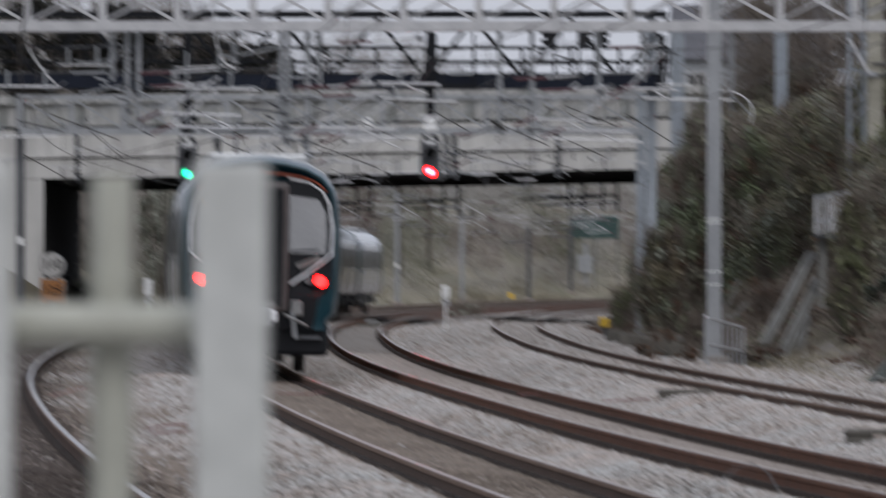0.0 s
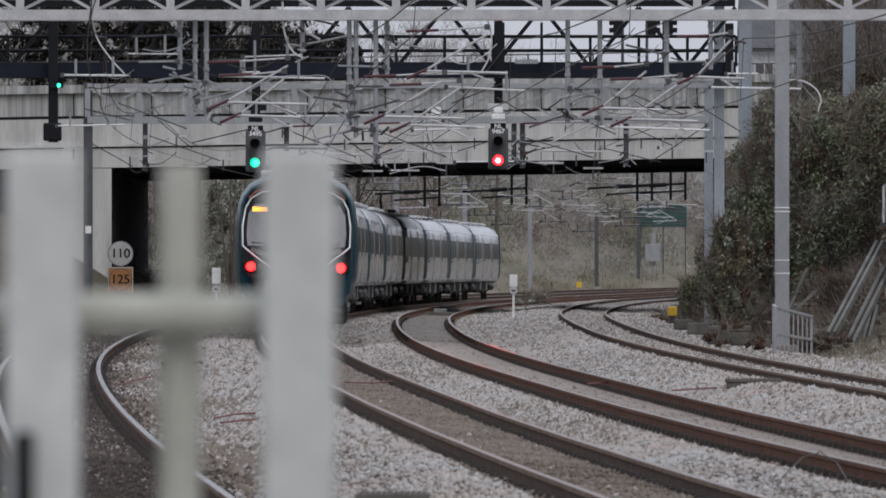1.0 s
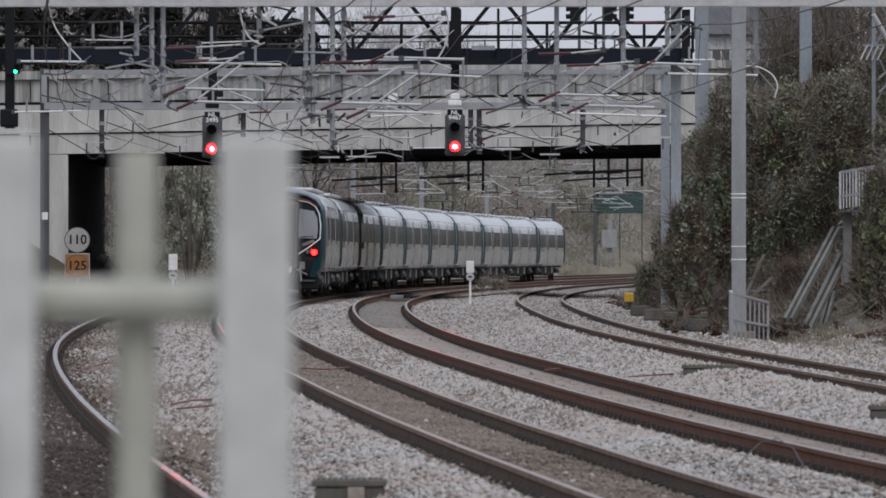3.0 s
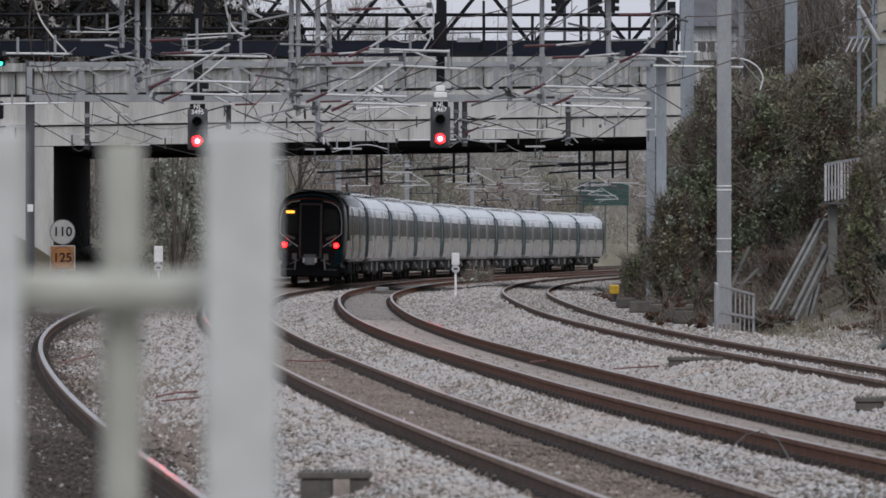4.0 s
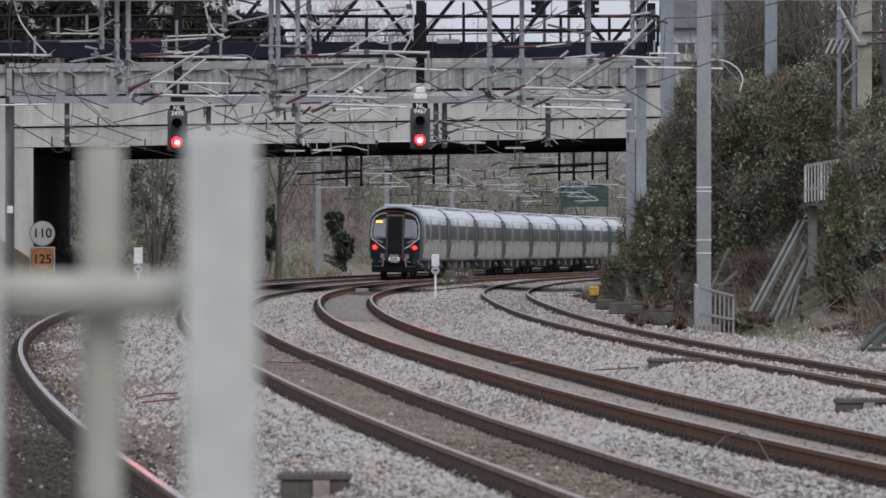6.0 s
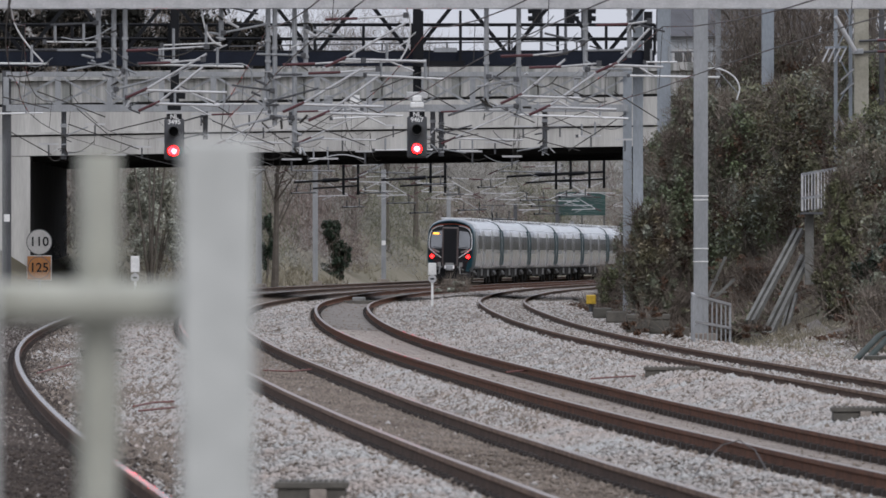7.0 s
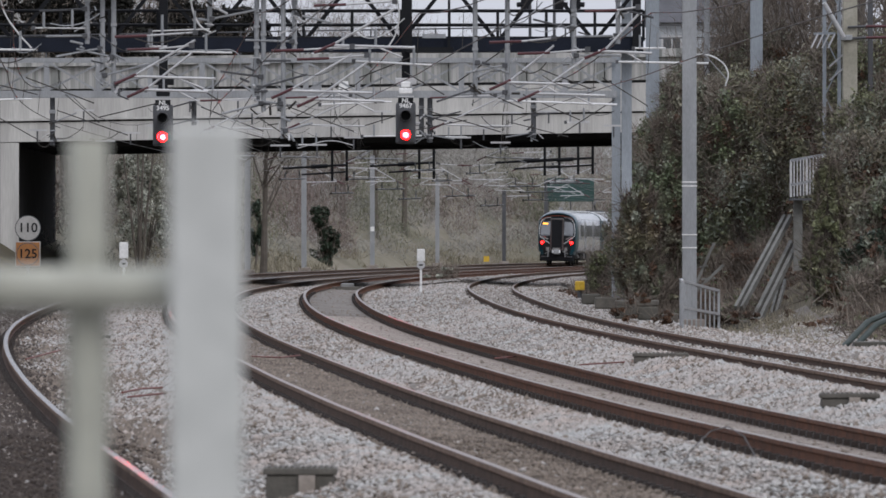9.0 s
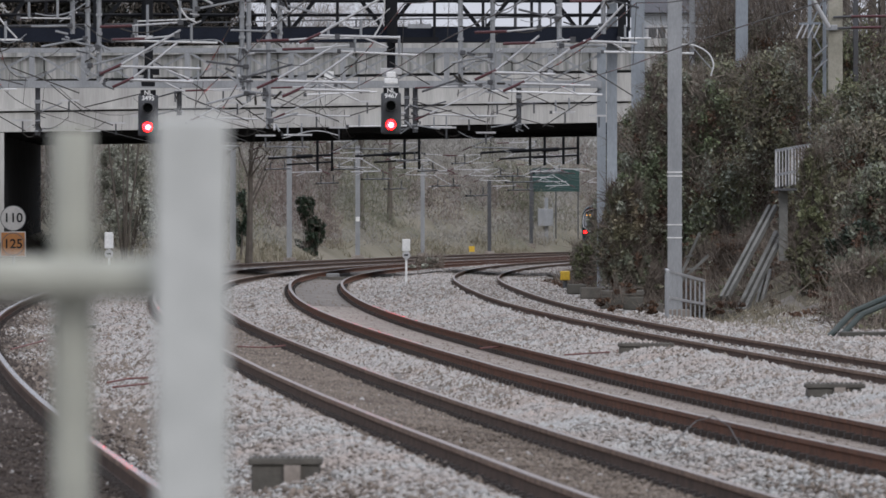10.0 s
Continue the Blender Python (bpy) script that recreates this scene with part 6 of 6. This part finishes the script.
# The bush above the low handrail has its shadow put into the dark colour.
for i, (c, r, nl, nt, leaf, size, label) in enumerate([((5.35, 250.0, 1.182), (0.92, 0.82, 1.25), 15000, 3000, 'leaf', 0.044, 'tangled evergreen bramble bush with green and brown leaves'), ((5.419, 241.94, 2.486), (0.97, 0.87, 1.45), 19500, 3900, 'ivy', 0.044, 'tangled evergreen bramble bush with green and brown leaves'), ((6.1, 250.0, 3.515), (1.17, 1.05, 1.83), 24000, 4800, 'ivy', 0.044, 'tangled evergreen bramble bush with green and brown leaves'), ((6.734, 234.38, 4.178), (1.25, 1.12, 1.88), 27000, 12600, 'ivy', 0.044, 'tangled evergreen bramble bush with green and brown leaves'), ((6.758, 227.27, 1.828), (1.21, 1.09, 1.82), 27000, 5400, 'ivy', 0.044, 'tangled evergreen bramble bush with green and brown leaves'), ((7.818, 227.27, 4.403), (1.44, 1.3, 1.82), 30000, 14000, 'leaf', 0.044, 'tangled evergreen bramble bush with green and brown leaves'), ((7.851, 223.88, 1.824), (1.27, 1.14, 1.94), 27000, 5400, 'leaf', 0.044, 'tangled evergreen bramble bush with green and brown leaves'), ((9.059, 220.59, 4.616), (1.4, 1.26, 1.76), 30000, 14000, 'leaf_green', 0.044, 'tangled evergreen bramble bush with green and brown leaves'), ((10.229, 214.29, 5.101), (1.57, 1.41, 1.86), 30000, 14000, 'leaf_green', 0.044, 'tangled evergreen bramble bush with green and brown leaves'), ((9.816, 197.37, 2.721), (1.25, 1.12, 1.58), 30000, 6000, 'leaf_green', 0.044, 'tangled evergreen bramble bush with green and brown leaves'), ((9.421, 197.37, 1.142), (1.05, 0.95, 1.32), 24000, 4800, 'leaf_green', 0.044, 'tangled evergreen bramble bush with green and brown leaves'), ((9.371, 214.29, 1.53), (0.86, 0.77, 1.29), 15000, 3000, 'leaf_green', 0.044, 'tangled evergreen bramble bush with green and brown leaves'), ((9.267, 250.0, 6.348), (1.83, 1.65, 1.5), 18000, 8400, 'leaf', 0.044, 'tangled evergreen bramble bush with green and brown leaves'), ((7.517, 258.62, 5.822), (1.38, 1.24, 1.38), 15000, 7000, 'ivy', 0.044, 'tangled evergreen bramble bush with green and brown leaves'), ((11.027, 202.7, 3.832), (1.22, 1.09, 2.16), 21000, 9800, 'ivy', 0.044, 'tangled evergreen bramble bush with green and brown leaves'), ((3.897, 192.31, 1.219), (0.38, 0.35, 0.71), 15000, 3000, 'leaf', 0.044, 'tangled evergreen bramble bush with green and brown leaves'), ((4.103, 192.31, 1.924), (0.44, 0.39, 0.9), 18000, 3600, 'leaf', 0.044, 'tangled evergreen bramble bush with green and brown leaves'), ((4.205, 192.31, 0.898), (0.46, 0.42, 0.46), 12000, 2400, 'ivy', 0.044, 'tangled evergreen bramble bush with green and brown leaves'), ((8.6, 176.0, 1.2), (0.6, 0.5, 0.62), 9000, 900, 'evergreen', 0.044, 'bush on the slope above the low handrail, coloured dark for its shade'), ((9.95, 205.5, 3.75), (1.25, 0.9, 1.35), 15000, 5000, 'leaf_green', 0.044, 'olive feathery bush in front of the concrete pole'), ((5.091, 227.27, 3.343), (0.61, 0.55, 1.21), 18000, 3600, 'ivy', 0.044, 'tangled evergreen bramble bush with green and brown leaves'), ((5.159, 217.39, 1.239), (0.72, 0.65, 1.16), 18000, 3600, 'ivy', 0.044, 'tangled evergreen bramble bush with green and brown leaves'), ((9.119, 178.57, 1.545), (0.83, 0.75, 1.31), 21000, 4200, 'ivy', 0.044, 'tangled evergreen bramble bush with green and brown leaves'), ((8.488, 182.93, 0.568), (0.73, 0.66, 0.73), 15000, 3000, 'leaf', 0.044, 'tangled evergreen bramble bush with green and brown leaves'), ((8.932, 170.45, 0.639), (0.68, 0.61, 0.57), 12000, 2400, 'leaf', 0.044, 'tangled evergreen bramble bush with green and brown leaves'), ((9.0, 202.7, 2.075), (0.95, 0.85, 1.35), 21000, 4200, 'leaf', 0.044, 'tangled evergreen bramble bush with green and brown leaves'), ((5.229, 214.29, 2.816), (0.71, 0.64, 1.29), 21000, 4200, 'ivy', 0.044, 'tangled evergreen bramble bush with green and brown leaves'), ((4.943, 214.29, 1.53), (0.64, 0.58, 1.14), 18000, 3600, 'ivy', 0.044, 'tangled evergreen bramble bush with green and brown leaves'), ((5.443, 214.29, 3.959), (0.6, 0.54, 0.86), 15000, 7000, 'ivy', 0.044, 'tangled evergreen bramble bush with green and brown leaves'), ((4.729, 214.29, 0.673), (0.71, 0.64, 0.57), 9000, 1800, 'ivy', 0.044, 'tangled evergreen bramble bush with green and brown leaves'), ((6.303, 227.27, 5.009), (0.91, 0.82, 0.91), 15000, 7000, 'ivy', 0.044, 'tangled evergreen bramble bush with green and brown leaves'), ((4.48, 200.0, 0.403), (0.6, 0.54, 0.19), 500, 2600, 'leaf', 0.06, 'brown leafless thicket at the foot of the cutting'), ((5.284, 202.7, 0.386), (0.41, 0.36, 0.19), 500, 2600, 'leaf', 0.06, 'brown leafless thicket at the foot of the cutting'), ((5.448, 258.62, 0.304), (0.6, 0.54, 0.45), 500, 2600, 'leaf', 0.06, 'brown leafless thicket at the foot of the cutting'), ((6.943, 214.29, 0.53), (0.64, 0.58, 0.79), 500, 2600, 'leaf', 0.06, 'brown leafless thicket at the foot of the cutting'), ((8.595, 202.7, 0.184), (1.22, 1.09, 0.61), 500, 2600, 'leaf', 0.06, 'brown leafless thicket at the foot of the cutting'), ((9.179, 192.31, 0.001), (1.03, 0.92, 0.58), 500, 2600, 'leaf', 0.06, 'brown leafless thicket at the foot of the cutting'), ((8.648, 170.45, 0.469), (0.8, 0.72, 0.51), 500, 2600, 'leaf', 0.06, 'brown leafless thicket at the foot of the cutting'), ((-14.205, 384.62, 2.997), (1.23, 1.11, 2.05), 9500, 500, 'leaf_pale', 0.07, 'pale olive bush beyond the bridge'), ((-14.59, 384.62, 4.535), (1.03, 0.92, 1.28), 6000, 500, 'leaf_pale', 0.07, 'pale olive bush beyond the bridge'), ((-7.69, 508.47, 1.72), (0.55, 0.5, 0.85), 3600, 200, 'evergreen', 0.1, 'dark evergreen shrub on the far cutting'), ((-8.26, 508.47, 0.75), (0.72, 0.65, 0.68), 3600, 200, 'evergreen', 0.1, 'dark evergreen shrub on the far cutting'), ((-8.3, 508.47, 3.3), (0.5, 0.45, 0.75), 3000, 200, 'evergreen', 0.1, 'dark evergreen shrub on the far cutting'), ((-8.05, 508.47, 2.5), (0.42, 0.37, 0.5), 2600, 200, 'evergreen', 0.1, 'dark evergreen shrub on the far cutting'), ((-10.406, 434.78, 2.452), (0.43, 0.39, 1.22), 2600, 200, 'evergreen', 0.1, 'dark evergreen shrub on the far cutting'), ((7.447, 197.37, 0.419), (0.53, 0.47, 0.37), 3200, 1500, 'leaf_dead', 0.05, 'reddish-brown dead bramble at the foot of the cutting'), ((6.88, 200.0, 0.869), (0.53, 0.48, 0.53), 3200, 1500, 'leaf_dead', 0.05, 'reddish-brown dead bramble at the foot of the cutting'), ((7.935, 194.81, 0.499), (0.47, 0.42, 0.52), 3200, 1500, 'leaf_dead', 0.05, 'reddish-brown dead bramble at the foot of the cutting'), ((8.2, 187.5, 0.041), (0.5, 0.45, 0.38), 3200, 1500, 'leaf_dead', 0.05, 'reddish-brown dead bramble at the foot of the cutting'), ((8.098, 182.93, 1.909), (0.41, 0.37, 0.85), 6000, 700, 'leaf_green', 0.05, 'yellow-green bramble hanging over the railed platform'), ((8.0, 182.93, 2.885), (0.29, 0.26, 0.61), 6000, 700, 'leaf_green', 0.05, 'yellow-green bramble hanging over the railed platform'), ((7.817, 182.93, 1.177), (0.37, 0.33, 0.49), 6000, 700, 'leaf_green', 0.05, 'yellow-green bramble hanging over the railed platform'), ((3.542, 180.72, 0.122), (0.34, 0.3, 0.13), 600, 60, 'leaf_dead', 0.045, 'low tangle of dead bramble by the concrete blocks'), ((4.41, 180.72, 0.038), (0.27, 0.24, 0.14), 600, 60, 'leaf_dead', 0.045, 'low tangle of dead bramble by the concrete blocks'), ((3.963, 185.19, 0.406), (0.31, 0.28, 0.1), 600, 60, 'leaf_dead', 0.045, 'low tangle of dead bramble by the concrete blocks'), ((6.171, 182.93, 0.019), (0.32, 0.29, 0.15), 600, 60, 'leaf_dead', 0.045, 'low tangle of dead bramble by the concrete blocks'), ((7.024, 182.93, -0.018), (0.32, 0.29, 0.17), 600, 60, 'leaf_dead', 0.045, 'low tangle of dead bramble by the concrete blocks'), ((4.4, 259.0, 0.7), (0.55, 0.5, 0.7), 9000, 2600, 'leaf_green', 0.044, 'straggling olive bush beside the yellow box'), ((5.05, 262.0, 1.7), (0.55, 0.5, 1.0), 9000, 2600, 'leaf', 0.044, 'straggling olive bush beside the yellow box'), ((-0.444, 277.78, 0.614), (0.56, 0.5, 0.19), 900, 400, 'leaf_pale', 0.05, 'low weeds in the ballast'), ((7.214, 178.57, -0.336), (0.6, 0.54, 0.17), 0, 1800, 'leaf', 0.05, 'tuft of straw-coloured grass'), ((-21.827, 370.37, 11.341), (2.35, 2.11, 2.1), 9000, 2500, 'hedge_dark', 0.12, 'dark hedge of evergreen scrub above the bridge'), ((-18.864, 370.37, 11.588), (2.35, 2.11, 2.22), 9000, 2500, 'hedge_dark', 0.12, 'dark hedge of evergreen scrub above the bridge'), ((-16.6, 375.0, 11.462), (2.38, 2.14, 2.12), 9000, 2500, 'hedge_dark', 0.12, 'dark hedge of evergreen scrub above the bridge'), ((-13.926, 370.37, 11.464), (2.35, 2.11, 2.1), 9000, 2500, 'hedge_dark', 0.12, 'dark hedge of evergreen scrub above the bridge'), ((-11.85, 375.0, 11.337), (2.12, 1.91, 1.88), 9000, 2500, 'hedge_dark', 0.12, 'dark hedge of evergreen scrub above the bridge'), ((-9.852, 370.37, 10.724), (1.53, 1.38, 1.23), 9000, 2500, 'hedge_dark', 0.12, 'dark hedge of evergreen scrub above the bridge')]):
    bush(c, r, nl, nt, leaf, 20 + i, label, size, "twig" if nl else "grass")


def tree(x, y0, h, spread, seed, label, dense=1.0):
    """A bare tree: tapered trunk, forking limbs, a haze of fine twigs."""
    rs = np.random.RandomState(seed)
    g = ground_at(x, y0)
    root = thing("tree", (x, y0, g), label, "tree", "bare trees")
    part("trunk", tube(bmesh.new(), (x, y0, g - 0.3), (x + rs.normal() * 0.2, y0, g + h * 0.75), 0.028 * h * 0.6, 8, 0.02), "bark", root)
    tips = []
    for i in range(int(16 * dense)):
        z = g + h * (0.2 + 0.6 * rs.rand())
        a = rs.rand() * 6.283
        q = Vector((x + math.cos(a) * spread * (0.4 + 0.6 * rs.rand()), y0 + math.sin(a) * spread * 0.8, z + h * (0.1 + 0.22 * rs.rand())))
        bm = tube(bmesh.new(), (x, y0, z), q, 0.05, 5, 0.012)
        for j in range(3):
            t = Vector((x, y0, z)).lerp(q, 0.4 + 0.2 * j)
            e = t + Vector((rs.normal() * spread * 0.3, rs.normal() * 0.5, h * 0.12 * (0.5 + rs.rand())))
            tube(bm, t, e, 0.02, 4, 0.006)
            tips.append(e)
        tips.append(q)
        part("limb", bm, "bark", root)
    v = [twigs(rs, tuple(t), (spread * 0.2, spread * 0.2, h * 0.06), 40, h * 0.1, 0.009, 0.7) for t in tips]
    tagged(tris("crown", np.concatenate(v), "twig", root, 3), kind="stuff")


for i, (x, y0, h, sp) in enumerate([(8.9, 262.0, 10, 2.0), (8.433, 250.0, 10, 2), (9.433, 250.0, 11, 2.4), (10.258, 241.9, 10, 2.2), (11.031, 234.4, 11, 2.4), (11.758, 227.3, 11, 2.4), (9.571, 267.9, 12, 2.5), (11.893, 267.9, 12, 2.5), (13.034, 258.6, 12, 2.5), (-22.811, 405.4, 13, 3.4), (-20.105, 394.7, 14, 3.6), (-18.757, 405.4, 13, 3.4), (-16.421, 394.7, 14, 3.6), (-14.973, 405.4, 14, 3.4), (-12.737, 394.7, 13.5, 3.4), (-11.189, 405.4, 12, 3), (-23.789, 394.7, 14, 3.4), (-9.297, 405.4, 11.5, 2.6), (-9.778, 555.6, 14, 4), (-7.698, 566.0, 14, 4), (-5.538, 576.9, 13.5, 4), (-3.76, 600.0, 13.5, 4)]):
    tree(x, y0, h, sp, 300 + i, "leafless brown tree on the cutting top", 1.0)


def scrub():
    """Far scrub and dead grass on the cutting beyond the bridge, and the trees along its top."""
    rs = np.random.RandomState(9)
    v, gs = [], []
    for i in range(900):
        y = rs.uniform(345, 760)
        o = rs.uniform(1.5, 26)
        x = float(track_x("L", y)) - 3.6 - o
        g = ground_at(x, y)
        hh = 0.6 + 2.2 * rs.rand() * min(1.0, o / 6)
        v.append(twigs(rs, (x, y, g + hh * 0.35), (1.5, 1.5, hh * 0.55), 170, hh * 0.42, 0.018, 1.1))
        if o < 12 and math.sin(x * 0.8 + y * 0.05) > 0.1:
            gs.append(twigs(rs, (x, y, g + 0.05), (1.5, 1.5, 0.15), 60, 0.55, 0.025, 0.6))
    for i in range(260):
        y = rs.uniform(345, 760)
        x = float(track_x("L", y)) - 3.4 - rs.rand() * 2.5
        if math.sin(y * 0.11) + math.sin(y * 0.043 + 1.0) < -0.1:
            continue
        gs.append(twigs(rs, (x, y, ground_at(x, y) + 0.05), (1.2, 1.8, 0.1), 60, 0.6, 0.025, 0.5))
    mv, ov = [], []
    for i in range(230):
        y = rs.uniform(350, 780)
        o = rs.uniform(2.0, 24)
        x = float(track_x("L", y)) - 3.6 - o
        h = rs.uniform(1.6, 4.5)
        blade = twigs(rs, (x, y, ground_at(x, y) + h * 0.45), (1.1 + 0.25 * h, 1.5, h * 0.5), 420, h * 0.22, 0.02, 0.8)
        (mv if math.sin(x * 0.35 + y * 0.021) > 0 else ov).append(blade)
    tagged(tris("far_thicket", np.concatenate(mv), "twig_mauve", None, 3), "mauve-brown leafless thickets on the far cutting", "scrub", kind="stuff")
    tagged(tris("far_brambles", np.concatenate(ov), "twig_olive", None, 3), "olive brambles on the far cutting", "scrub", kind="stuff")
    tagged(tris("far_scrub", np.concatenate(v), "twig_far", None, 3), "grey-brown leafless scrub on the far cutting", "scrub", kind="stuff")
    tagged(tris("dead_grass", np.concatenate(gs), "grass", None, 3), "straw-coloured dead grass on the far cutting", "grass", kind="stuff")
    w = []
    for i in range(420):
        y = rs.uniform(350, 920)
        x = float(track_x("L", y)) - rs.uniform(12, 42)
        g = ground_at(x, y)
        h = rs.uniform(5, 11)
        w.append(twigs(rs, (x, y, g + h * 0.45), (2.2, 2.2, h * 0.45), 480, h * 0.12, 0.022, 0.9))
    for i in range(130):
        y = rs.uniform(430, 860)
        x = float(track_x("C", y)) + rs.uniform(5, 45)
        h = rs.uniform(5, 10)
        w.append(twigs(rs, (x, y, ground_at(x, y) + h * 0.45), (2.2, 2.2, h * 0.45), 480, h * 0.12, 0.022, 0.9))
    tagged(tris("far_trees", np.concatenate(w), "twig_far", None, 3), "leafless woodland along the top of the far cutting", "woodland", kind="stuff")


scrub()


def undergrowth():
    """Brown brambles and dead stalks over the near cutting slope."""
    rs = np.random.RandomState(31)
    v, lv, rl = [], [], []
    for i in range(1300):
        y = rs.uniform(154, 300)
        o = rs.uniform(3.6, 13.0) if i % 4 else rs.uniform(3.4, 5.0)
        x = float(track_x("C", y)) + o
        if (y < 190.5 and x < 7.9) or (y < 194 and x < 6.4):
            continue
        g = ground_at(x, y)
        v.append(twigs(rs, (x, y, g + 0.12), (0.8, 0.9, 0.2), 110, 0.65, 0.013, 1.2))
        lv.append(leaves(rs, (x, y, g + 0.2), (0.7, 0.8, 0.3), 55, 0.055))
        if y > 165:
            rl.append(leaves(rs, (x + rs.normal() * 0.5, y, g + 0.15), (0.8, 0.8, 0.28), 130, 0.05))
    gr = []
    for i in range(60):
        y = rs.uniform(150, 192)
        x = float(track_x("C", y)) + rs.uniform(3.2, 9.0)
        gr.append(twigs(rs, (x, y, ground_at(x, y) + 0.02), (0.6, 0.8, 0.05), 70, 0.22, 0.01, 0.8))
    tagged(tris("grass_tufts", np.concatenate(gr), "grass", None, 3), "straw-coloured grass tufts at the foot of the cutting", "grass", kind="stuff")
    tagged(tris("dead_leaves", np.concatenate(rl), "leaf_dead", None, 4), "reddish-brown dead bramble leaves on the slope", "undergrowth", kind="stuff")
    tagged(tris("undergrowth", np.concatenate(v), "twig", None, 3), "brown tangled dead stalks on the cutting slope", "undergrowth", kind="stuff")
    tagged(tris("bramble_carpet", np.concatenate(lv), "leaf", None, 4), "low brown and green bramble leaves on the slope", "undergrowth", kind="stuff")


undergrowth()


def motions():
    for i, c in enumerate(TRAIN):
        walk(c, [(t, coach_pose(TAIL0 + SPEED * t + GAIN * t * t - 15.0 * max(0.0, 1 - t / 5) ** 1.5 + HALF + 0.15 + PITCH * i)) for t in [k * 0.5 for k in range(21)]])
    turn = [(0.0, 0), (1.6, 0), (1.64, 60), (1.68, 120), (1.72, 180), (10.0, 180)]
    walk(DRUM, [(t, pose(0, -0.075, 0, 0, 0, a)) for t, a in turn])


TAIL0, SPEED, GAIN = 146.0, 42.0, 0.55
motions()
